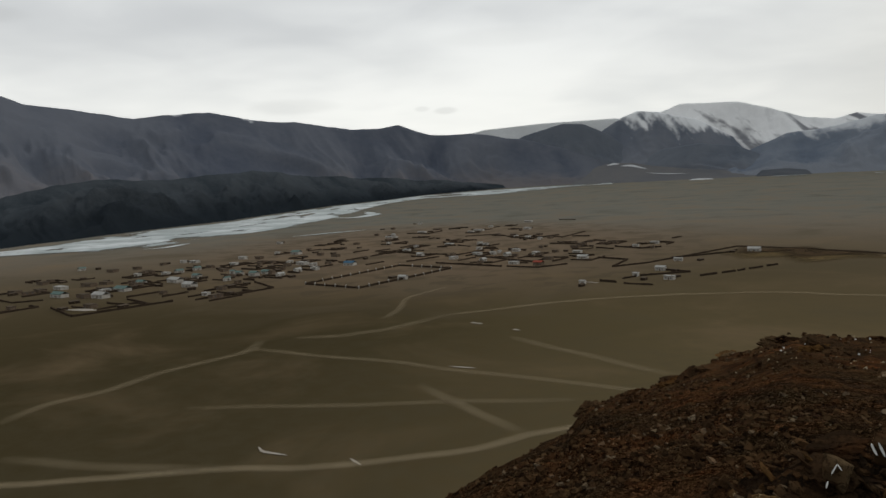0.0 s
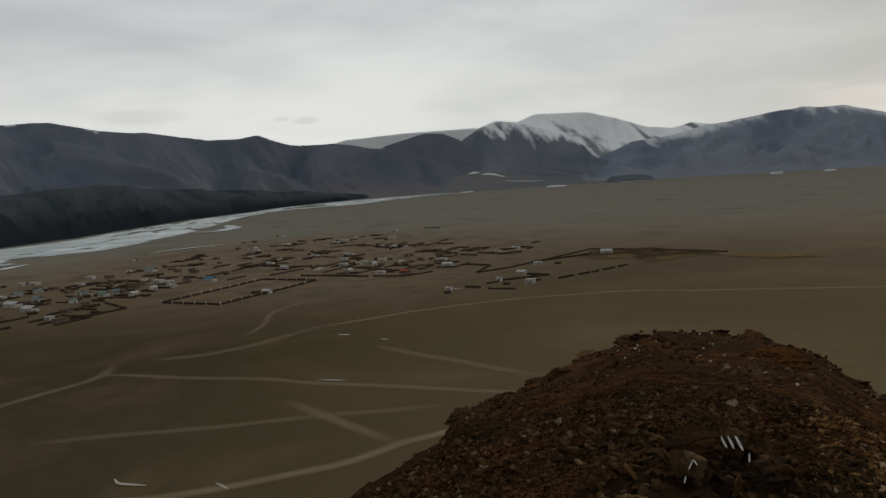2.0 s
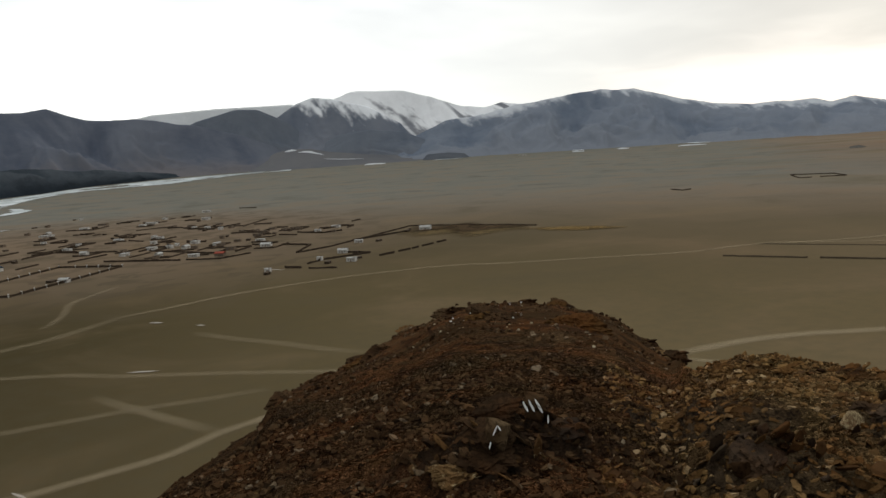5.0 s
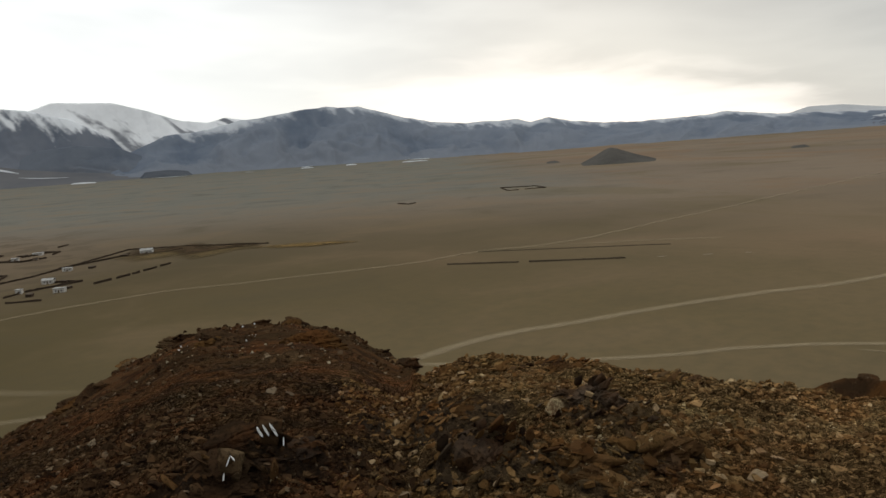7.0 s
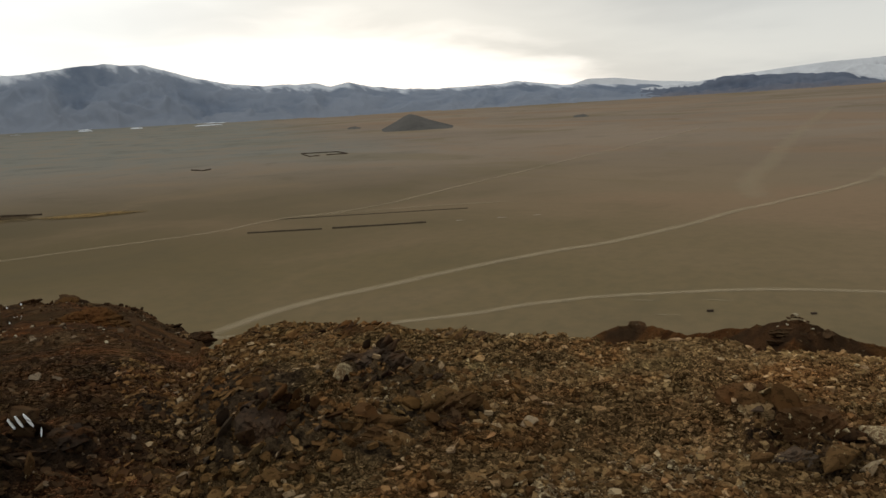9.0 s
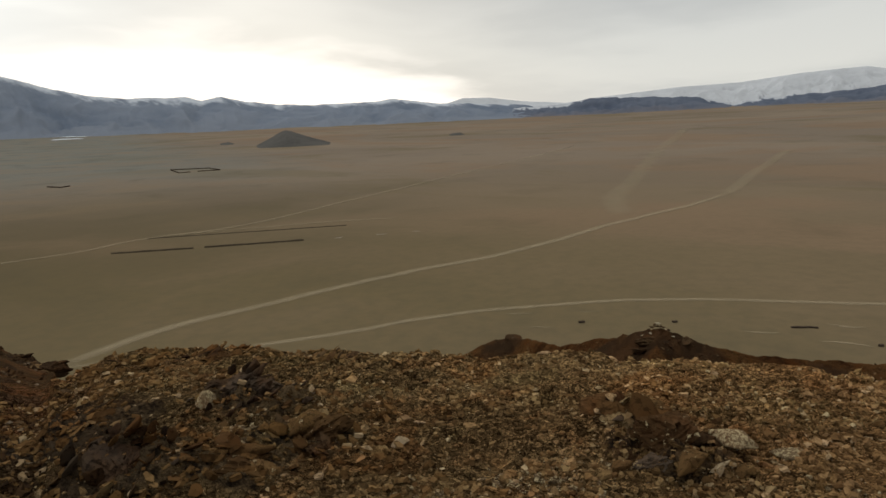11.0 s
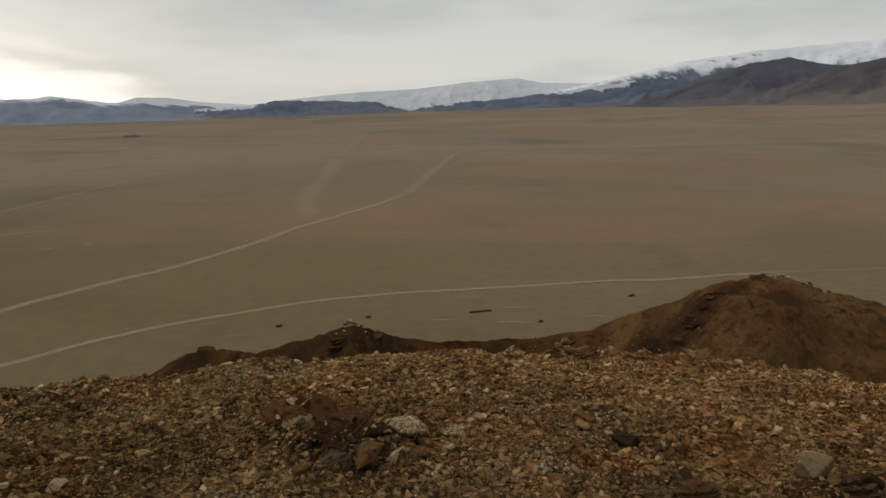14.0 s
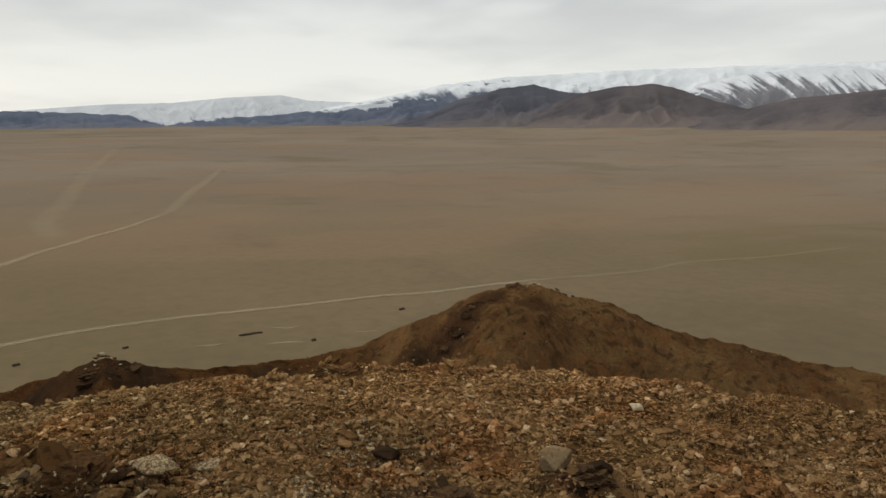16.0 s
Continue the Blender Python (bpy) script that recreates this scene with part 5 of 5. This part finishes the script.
x, y = blended(*kept(*spread(72000, (50, 152), (1.8, 7.2), 0.85), 3, 0.30, 0.62, 0.5), 54, 74, True)
greyer = np.degrees(np.arctan2(x, y)) + loose.normal(0, 5, len(x)) + (fractal(x / 0.8, y / 0.8, 3, 19) - 0.5) * 50 < 92
for name, text, mat, those in (("scree", "loose flat ochre-brown shards of scree covering the hill top", SCREE, ~greyer), ("grey_scree", "loose flat grey-brown shards of scree on the hill top", GREY_SCREE, greyer)):
    joined_stones(name, text, mat, x[those], y[those], sized(int(those.sum()), 0.013, 0.066, 3.8), (0.18, 0.46), 0.34, 0.08)
x, y = blended(*kept(*spread(20000, (36, 80), (1.8, 7.2), 0.9), 3, 0.32, 0.60, 0.6), 54, 74, False)
joined_stones("brown_scree", "loose dark brown scree round the outcrops", BROWN_SCREE, x, y, sized(len(x), 0.010, 0.078, 4.0), (0.18, 0.46), 0.36, 0.08)
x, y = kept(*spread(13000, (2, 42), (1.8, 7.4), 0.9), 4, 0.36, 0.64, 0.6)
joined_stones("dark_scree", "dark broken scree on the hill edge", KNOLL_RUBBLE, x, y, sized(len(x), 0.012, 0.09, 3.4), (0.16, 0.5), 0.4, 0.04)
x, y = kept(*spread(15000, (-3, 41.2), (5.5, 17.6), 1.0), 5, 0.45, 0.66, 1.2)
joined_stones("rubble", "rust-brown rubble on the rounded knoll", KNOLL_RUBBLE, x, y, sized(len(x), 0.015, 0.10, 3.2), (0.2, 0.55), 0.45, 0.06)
x, y = kept(*spread(16000, (66, 146), (24.0, 40.0), 1.0), 6, 0.50, 0.66, 3.0)
joined_stones("spur_rubble", "brown rubble on the lower spur", SPUR_RUBBLE, x, y, sized(len(x), 0.025, 0.16, 3.5), (0.2, 0.6), 0.45, 0.06)
# rough stones along the knoll's top
x, y = spread(420, (9, 41.2), (14.0, 17.3))
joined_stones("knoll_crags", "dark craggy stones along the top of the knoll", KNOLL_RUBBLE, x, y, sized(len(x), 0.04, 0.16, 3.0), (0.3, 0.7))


# thinner gravel over the rest of the hill top
x, y = spread(8000, (-30, 330), (0.35, 5.0), 0.8)
far_off = (np.degrees(np.arctan2(x, y)) > 150) | (np.degrees(np.arctan2(x, y)) < 10) | (np.hypot(x, y) < 1.9)
joined_stones("gravel", "thin brown gravel where the hill top is trodden", BROWN_SCREE, x[far_off], y[far_off], sized(int(far_off.sum()), 0.008, 0.05, 2.6), (0.16, 0.5))


def angular(seed, points=16, shape=(1.0, 0.7, 0.5)):
    """An angular rock: the hull of scattered points, with small chamfers."""
    r = random.Random(seed)
    bm = bmesh.new()
    for _ in range(points):
        v = Vector((r.gauss(0, 1), r.gauss(0, 1), r.gauss(0, 1))).normalized() * r.uniform(0.30, 0.5)
        bm.verts.new((v.x * shape[0], v.y * shape[1], v.z * shape[2]))
    hull = bmesh.ops.convex_hull(bm, input=bm.verts)
    bmesh.ops.delete(bm, geom=[g for g in hull["geom_interior"] if isinstance(g, bmesh.types.BMVert)], context="VERTS")
    bmesh.ops.bevel(bm, geom=bm.edges[:], offset=0.02, segments=1, affect="EDGES")
    return bm


def rock_mesh(seed, mat, points=16, shape=(1.0, 0.7, 0.5)):
    mesh = bpy.data.meshes.new("rock")
    bm = angular(seed, points, shape)
    bm.to_mesh(mesh)
    bm.free()
    mesh.materials.append(mat)
    return mesh


SLABS = {mat.name: [rock_mesh(20 + n, mat, 12, (1.0, 0.72, (0.20, 0.28, 0.36)[n % 3])) for n in range(9)] for mat in (DARK_ROCK, SLATE_ROCK, TAN_ROCK, LICHEN_ROCK, GREY_ROCK, RUSTY, PALE_ROCK, SCREE, BROWN_SCREE, KNOLL_RUBBLE, SPUR_RUBBLE)}


def crag_mesh(seed, mat, layers=11):
    """A lump of bedrock: a few flat faces, broken into ledges along tilted beds, with a worn, pitted skin."""
    r = np.random.RandomState(seed)
    bm = bmesh.new()
    bmesh.ops.create_icosphere(bm, subdivisions=5, radius=1.0)
    p = np.array([v.co for v in bm.verts])
    n = r.normal(0, 1, (14, 3))
    n /= np.linalg.norm(n, axis=1)[:, None]
    d = r.uniform(0.55, 1.0, 14)
    q = p * np.min(d / np.maximum(p @ n.T, 0.12), 1)[:, None].clip(0, 1.1)
    bed = np.array((r.normal(0, 0.5), r.normal(0, 0.5), 1.0))
    bed /= np.linalg.norm(bed)
    level = q @ bed * layers * 0.5 + (fractal(q[:, 0] * 2 + 9, q[:, 1] * 2 + 9, 3, seed) - 0.5) * 1.6
    shelf = r.uniform(0.80, 1.14, 64)
    q = q * shelf[np.floor(level).astype(int) % 64][:, None]
    crack = fractal(q[:, 0] * 3 + q[:, 2] * 2 + 20, q[:, 1] * 3 - q[:, 2] * 2 + 20, 5, seed + 5, 0.6, True)
    q = q * (0.76 + 0.42 * crack)[:, None]
    for v, co in zip(bm.verts, q):
        v.co = co
    mesh = bpy.data.meshes.new("bedrock")
    bm.to_mesh(mesh)
    bm.free()
    mesh.materials.append(mat)
    return mesh


def outcrop(x, y, label, mats, radius, count, size, stand, seed, rise=0.1, mass=0.5):
    """A jagged outcrop of slabs that lean one way."""
    r = random.Random(seed)
    root = new("rock_outcrop")
    root.location = (x, y, ground_at(x, y))
    lean = r.uniform(0, 360)
    for n in range(3 if rise > 0 else 0):
        a, d = r.uniform(0, 6.28), radius * (0.1, 0.4, 0.55)[n]
        px, py, s = math.cos(a) * d, math.sin(a) * d, radius * mass * (1.0, 0.75, 0.58)[n]
        core = new("bedrock", crag_mesh(seed * 7 + n, mats[n % len(mats)]))
        core.parent = root
        core.matrix_local = pose(px, py, ground_at(x + px, y + py) - root.location.z - s * (0.10 if rise > 0 else 0.16), r.gauss(0, 10), r.gauss(0, 10), r.uniform(0, 360)) @ Matrix.Diagonal((s, s * 0.75, s * (0.42 if rise > 0 else 0.26), 1))
    for n in range(count):
        a, d = r.uniform(0, 6.28), radius * r.random() ** 0.7
        px, py = math.cos(a) * d, math.sin(a) * d
        s = size * (0.35 + 1.1 * r.random() ** 2) * (1.15 - 0.5 * d / radius)
        slab = new("slab", r.choice(SLABS[r.choice(mats).name]))
        slab.parent = root
        high = ground_at(x + px, y + py) - root.location.z + rise * s * (1 - d / radius) * 2 + s * 0.08
        slab.matrix_local = pose(px, py, high, r.gauss(0, 12), stand + r.gauss(0, 12), lean + r.gauss(0, 16)) @ Matrix.Diagonal((s, s * r.uniform(0.7, 1.2), s * r.uniform(0.6, 1.1), 1))
    return tagged(root, label, "rock", "rock outcrops on the hill")


outcrop(2.20, 3.66, "jagged dark outcrop streaked with white bird droppings", (SLATE_ROCK, DARK_ROCK), 0.50, 72, 0.17, 44, 1, 0.12)
outcrop(1.72, 3.50, "jagged dark outcrop at the edge of the slope", (DARK_ROCK, DARK_ROCK, TAN_ROCK), 0.45, 61, 0.15, 42, 2, 0.1)
outcrop(2.72, 2.46, "dark outcrop of upright splintered slabs", (SLATE_ROCK, DARK_ROCK, TAN_ROCK), 0.42, 70, 0.15, 58, 3, 0.22, 0.4)
outcrop(3.86, 2.56, "dark slate outcrop on the rim", (SLATE_ROCK,), 0.40, 64, 0.15, 46, 4, 0.22, 0.55)
outcrop(3.40, 1.92, "rust-brown outcrop of tilted slabs", (TAN_ROCK, RUSTY, DARK_ROCK), 0.36, 37, 0.15, 17, 5, 0.1)
outcrop(2.92, 2.02, "brown broken slabs lying in the scree", (TAN_ROCK, RUSTY), 0.34, 33, 0.14, 12, 6, 0.1)
outcrop(3.72, 0.10, "weathered outcrop of tan, rust and dark slabs", (TAN_ROCK, TAN_ROCK, SLATE_ROCK, GREY_ROCK, RUSTY), 0.40, 64, 0.13, 40, 7, 0.18, 0.5)
outcrop(4.16, 0.34, "rusty outcrop of leaning slabs", (TAN_ROCK, RUSTY), 0.32, 30, 0.11, 28, 8, 0.1, 0.7)
outcrop(3.00, -2.02, "dark broken rocks beside a pale boulder", (DARK_ROCK, TAN_ROCK), 0.26, 24, 0.12, 14, 9, 0.1)
outcrop(3.08, -1.30, "dark broken rocks half sunk in scree", (DARK_ROCK, TAN_ROCK), 0.28, 28, 0.11, 17, 10, 0.1)
outcrop(3.50, 4.00, "rusty outcrop between rim and knoll", (RUSTY, BROWN_SCREE), 0.5, 34, 0.11, 20, 11, 0.1, 0.2)
for bearing, away, text, mats, wide, count, big, stand in (
    (112.0, 31.5, "dark rock band on the flank of the round knoll", (DARK_ROCK, KNOLL_RUBBLE), 1.6, 20, 0.5, 15), (114.5, 32.0, "dark rock band below the knoll's top", (DARK_ROCK, KNOLL_RUBBLE), 1.3, 16, 0.45, 15),
    (123.5, 34.5, "rocky ridge line of the round knoll", (DARK_ROCK, KNOLL_RUBBLE), 1.4, 26, 0.42, 20), (127.0, 34.8, "rocky ridge line of the round knoll", (DARK_ROCK, KNOLL_RUBBLE), 1.6, 26, 0.42, 20),
    (85.2, 29.6, "dark rocks below the cairn", (DARK_ROCK,), 1.6, 24, 0.4, 15), (88.2, 30.4, "dark rocks beside the cairn", (DARK_ROCK, KNOLL_RUBBLE), 1.3, 16, 0.4, 15), (75.0, 43.0, "dark rocky knob on the spur", (DARK_ROCK, KNOLL_RUBBLE), 1.5, 18, 0.5, 8),
    (108.8, 30.6, "dark rocks low on the flank of the round knoll", (DARK_ROCK, RUSTY), 1.3, 24, 0.42, 15), (117.2, 32.8, "dark rocks on the crest of the round knoll", (DARK_ROCK, KNOLL_RUBBLE), 1.0, 24, 0.36, 18), (120.4, 33.8, "dark rocks along the knoll's ridge", (DARK_ROCK, KNOLL_RUBBLE), 1.1, 24, 0.38, 20),
    ):
    spot = heading(bearing) * away
    outcrop(spot.x, spot.y, text, mats, wide, count, big * 0.8, stand, int(bearing), 0.03, 0.32)
for bearing, away, text, mats, wide, big, bulk in (
    (39.3, 15.4, "dark cliff at the end of the knoll", (DARK_ROCK,), 0.4, 0.24, 0.8), (40.1, 15.2, "dark cliff at the end of the knoll", (DARK_ROCK,), 0.4, 0.24, 0.9), (40.6, 14.4, "foot of the dark cliff at the knoll's end", (DARK_ROCK,), 0.4, 0.24, 0.9), (41.1, 12.8, "foot of the dark cliff at the knoll's end", (DARK_ROCK, RUSTY), 0.35, 0.22, 0.9), (10.6, 14.2, "dark crag on the knoll's long slope", (DARK_ROCK,), 0.4, 0.24, 0.8), (30.6, 16.8, "low crag on top of the knoll", (DARK_ROCK, RUSTY), 0.35, 0.2, 1.0),
    (33.0, 16.8, "low crag on top of the knoll", (DARK_ROCK, RUSTY), 0.4, 0.2, 0.9), (24.6, 16.6, "dark rocks on the brow of the knoll", (DARK_ROCK,), 0.5, 0.26, 0.8), (21.2, 16.8, "dark rocks on the brow of the knoll", (DARK_ROCK, RUSTY), 0.5, 0.26, 0.8), (17.6, 16.6, "dark rocks on the knoll's long slope", (DARK_ROCK,), 0.5, 0.28, 0.8),
    (14.2, 15.8, "dark rocks on the knoll's long slope", (DARK_ROCK, RUSTY), 0.5, 0.28, 0.8), (7.4, 12.8, "dark rocks on the knoll's long slope", (DARK_ROCK,), 0.4, 0.26, 0.8), (26.6, 14.2, "white-stained dark rocks below the knoll's top", (DARK_ROCK, DARK_ROCK, PALE_ROCK), 0.5, 0.16, 0.8), (28.0, 12.0, "dark rocks half sunk in the knoll", (DARK_ROCK, RUSTY), 0.6, 0.18, 0.8), (18.5, 12.0, "dark rocks half sunk in the knoll", (DARK_ROCK, RUSTY), 0.6, 0.2, 0.8), (34.5, 11.0, "rusty rocks half sunk in the knoll", (RUSTY, DARK_ROCK), 0.6, 0.18, 0.8),
):
    spot = heading(bearing) * away
    outcrop(spot.x, spot.y, text, mats, wide, 16, big * 0.8, 24, int(bearing * 10), 0.04, bulk)
for bearing, away, text in ((44.5, 6.4, "jagged brown rocks on the rim"), (49.0, 6.2, "small pale-edged outcrop on the rim"), (54.0, 6.1, "dark rocks standing on the rim"), (62.0, 5.9, "low broken rocks on the rim"), (104.0, 5.8, "low flat rocks on the rim"), (113.0, 5.8, "rusty flat rocks on the rim")):
    spot = heading(bearing) * away
    outcrop(spot.x, spot.y, text, (TAN_ROCK, RUSTY, DARK_ROCK), 0.32, 22, 0.15, 25, int(bearing) + 200, 0.15, 0.45)
outcrop(3.45, 3.35, "brown outcrop on the rim", (BROWN_SCREE, RUSTY), 0.5, 30, 0.11, 20, 12, 0.1, 0.2)


def lone_rock(name, label, mat, x, y, size, seed, shape=(1.0, 0.8, 0.6), sunk=0.25, turn=(0, 0, 0), corners=16):
    ob = new(name, rock_mesh(seed, mat, corners, shape))
    ob.matrix_world = pose(x, y, ground_at(x, y) + size * shape[2] * (0.5 - sunk), *turn) @ Matrix.Diagonal((size, size, size, 1))
    return tagged(ob, label, "rock")


for px, py, size, seed, mat, turn, text in (
    (3.62, 0.20, 0.34, 41, TAN_ROCK, (15, 25, 60), "tan slab leaning on the outcrop"), (3.80, 0.04, 0.36, 42, DARK_ROCK, (5, 12, 100), "dark cracked block of the outcrop"), (3.98, 0.26, 0.34, 43, RUSTY, (20, -20, 20), "rust-red slab on top of the outcrop"),
    (3.55, 0.02, 0.26, 44, TAN_ROCK, (0, 10, 150), "tan block at the foot of the outcrop"), (3.46, 0.32, 0.24, 45, TAN_ROCK, (0, 30, 70), "narrow tan slab beside the outcrop"),
    (2.70, 2.36, 0.24, 46, TAN_ROCK, (20, 50, 30), "upright splintered tan slab"), (2.86, 2.52, 0.26, 47, DARK_ROCK, (10, 40, 60), "upright dark slab"), (3.00, 1.98, 0.32, 48, TAN_ROCK, (4, 8, 110), "flat brown slab lying in scree"), (3.30, 2.02, 0.24, 49, RUSTY, (0, 15, 40), "rust-brown block in the scree"),
):
    lone_rock("slab", text, mat, px, py, size, seed, (1.0, 0.65, 0.42), 0.35, turn)
lone_rock("boulder", "pale grey boulder with a flat sloping top", GREY_ROCK, 3.12, -1.88, 0.25, 14, (1.0, 0.8, 0.8), 0.3, (0, 0, 60), 14)
lone_rock("boulder", "dark block lying against the pale boulder", DARK_ROCK, 3.02, -2.05, 0.24, 15, (1.0, 0.7, 0.6), 0.25, (0, 10, 100), 14)
lone_rock("stone", "pale cream quartz stone lying on the scree", PALE_ROCK, 3.50, 1.42, 0.15, 5, (1.0, 0.8, 0.6))
lone_rock("stone", "dark flat stone half sunk in scree", DARK_ROCK, 3.74, -1.27, 0.30, 6, (1.0, 0.5, 0.4), 0.25, (0, 8, 20))
lone_rock("stone", "pale stone near the rim of the hill", PALE_ROCK, 4.09, -3.03, 0.13, 7)
lone_rock("stone", "rounded rusty stone among the scree", TAN_ROCK, 3.38, 1.90, 0.30, 8, (1.0, 0.75, 0.55))
lone_rock("stone", "pale leaning slab beside the dark outcrop", TAN_ROCK, 1.98, 3.27, 0.17, 9, (0.7, 0.3, 1.0), 0.3, (10, 25, 40))
lone_rock("stone", "lichen-covered rock beside the dark slate", LICHEN_ROCK, 3.60, 2.68, 0.24, 10, (1.0, 0.7, 0.6))
lone_rock("stone", "rock crusted with pale lichen", LICHEN_ROCK, 3.88, -0.16, 0.30, 11, (1.0, 0.7, 0.35), 0.35, (0, 0, 80))
lone_rock("stone", "low rock crusted with pale lichen", LICHEN_ROCK, 3.97, -0.44, 0.24, 12, (1.0, 0.7, 0.32), 0.35, (0, 0, 70))


for px, py, reach, count in ((2.80, 1.02, 0.10, 240), (2.52, 1.30, 0.07, 120), (3.82, -1.32, 0.20, 420), (3.40, -0.75, 0.10, 160), (3.30, 0.62, 0.14, 220), (3.45, 2.20, 0.08, 120)):
    x, y = px + loose.normal(0, reach, count), py + loose.normal(0, reach, count)
    joined_stones("lichen_patch", "patch of gravel crusted with pale grey-green lichen", LICHEN_ROCK, x, y, sized(count, 0.008, 0.045, 2.6), (0.2, 0.5), 0.4, 0.16)


def droppings(x, y, z, streaks):
    """White streaks of bird droppings on a dark slab that faces the stand."""
    slab = new("stained_rock", rock_mesh(31, DARK_ROCK, 14, (1.0, 0.35, 1.0)))
    turn = math.degrees(math.atan2(-x, y))
    slab.matrix_world = pose(x, y, z, -12, 0, turn) @ Matrix.Diagonal((0.24, 0.42, 0.24, 1))
    tagged(slab, "dark upright rock face with white bird droppings", "rock")
    for sx, sz, length, lean, wide in streaks:
        bm = bmesh.new()
        rows = [(-0.5, 0.35), (-0.3, 0.9), (0.0, 1.0), (0.3, 0.75), (0.5, 0.25)]
        front = [[bm.verts.new((sx + lean * k * length + side * wide * w / 2, -0.088, sz + k * length)) for side in (-1, 1)] for k, w in rows]
        for a, b in zip(front, front[1:]):
            bm.faces.new((a[0], a[1], b[1], b[0]))
        grown = bmesh.ops.extrude_face_region(bm, geom=bm.faces[:])
        bmesh.ops.translate(bm, vec=(0, 0.07, 0), verts=[g for g in grown["geom"] if isinstance(g, bmesh.types.BMVert)])
        bmesh.ops.recalc_face_normals(bm, faces=bm.faces)
        streak = part("dropping_streak", bm, DROPPINGS, None, "white streak")
        streak.parent = slab
        streak.matrix_parent_inverse = slab.matrix_world.inverted()
        streak.matrix_world = pose(x, y, z, -12, 0, turn)


droppings(2.13, 3.55, EYE - 1.40, [(-0.045, 0.01, 0.05, -0.5, 0.011), (-0.012, 0.015, 0.06, -0.45, 0.012), (0.028, 0.012, 0.07, -0.5, 0.014), (0.075, -0.06, 0.04, 0.1, 0.008)])
droppings(1.78, 3.36, EYE - 1.42, [(0.0, 0.03, 0.045, 0.5, 0.005), (0.022, 0.040, 0.022, -0.7, 0.004), (-0.03, -0.045, 0.026, 0.3, 0.007)])


x, y = kept(*spread(260, (18, 38), (8.0, 16.8)), 9, 0.5, 0.7, 1.5)
joined_stones("pale_specks", "small whitish stones strewn over the knoll", PALE_ROCK, x, y, sized(len(x), 0.015, 0.06, 3.0))


x, y = spread(34, (24.4, 30.2), (11.6, 16.0))
joined_stones("white_bits", "white-stained stones in a cluster on the knoll", DROPPINGS, x, y, sized(len(x), 0.015, 0.065, 1.8), (0.3, 0.7), 0.6, 0.2)


def cairn(name, label, x, y, count, spread_by, size, mats, seed):
    r = random.Random(seed)
    root = new(name)
    root.location = (x, y, ground_at(x, y))
    for n in range(count):
        level = n / count
        a, d = r.uniform(0, 6.28), spread_by * (1 - level) * r.random() ** 0.5
        px, py = math.cos(a) * d, math.sin(a) * d
        s = size * r.uniform(0.6, 1.2)
        stone = new("stone", r.choice(SLABS[r.choice(mats).name]))
        stone.parent = root
        stone.matrix_local = pose(px, py, ground_at(x + px, y + py) - root.location.z + level * size * 0.9 + s * 0.05, r.gauss(0, 12), r.gauss(0, 12), r.uniform(0, 360)) @ Matrix.Diagonal((s, s, s, 1))
    return tagged(root, label, "cairn")


place = heading(86.0) * 30.2
cairn("cairn", "small heap of dark and white-stained stones on the spur", place.x, place.y, 26, 0.8, 0.26, (DARK_ROCK, DARK_ROCK, PALE_ROCK), 3)
place = heading(118.2) * 33.0
cairn("cairn", "ring of whitish stones on the round knoll", place.x, place.y, 18, 0.8, 0.18, (PALE_ROCK, GREY_ROCK), 4)
place = heading(25.0) * 16.2
cairn("rock_heap", "heap of dark rocks on top of the knoll", place.x, place.y, 26, 0.9, 0.2, (DARK_ROCK, KNOLL_RUBBLE), 5)


def nearest_stones():
    """The larger stones closest to the stand, each one a piece of the ground."""
    r = random.Random(12)
    for n in range(300):
        bearing, d = r.uniform(42, 140), 2.5 + 4.0 * r.random() ** 0.8
        a = radians(bearing)
        px, py, s = math.sin(a) * d, math.cos(a) * d, 0.05 + 0.15 * r.random() ** 2.6
        stone = new("stone", r.choice(SLABS[(SCREE if bearing + r.gauss(0, 6) > 68 else BROWN_SCREE).name]))
        stone.parent = ground
        stone.matrix_world = pose(px, py, ground_at(px, py) + s * 0.02, r.gauss(0, 12), r.gauss(0, 12), r.uniform(0, 360)) @ Matrix.Diagonal((s, s, s * r.uniform(0.5, 1.0), 1))


nearest_stones()
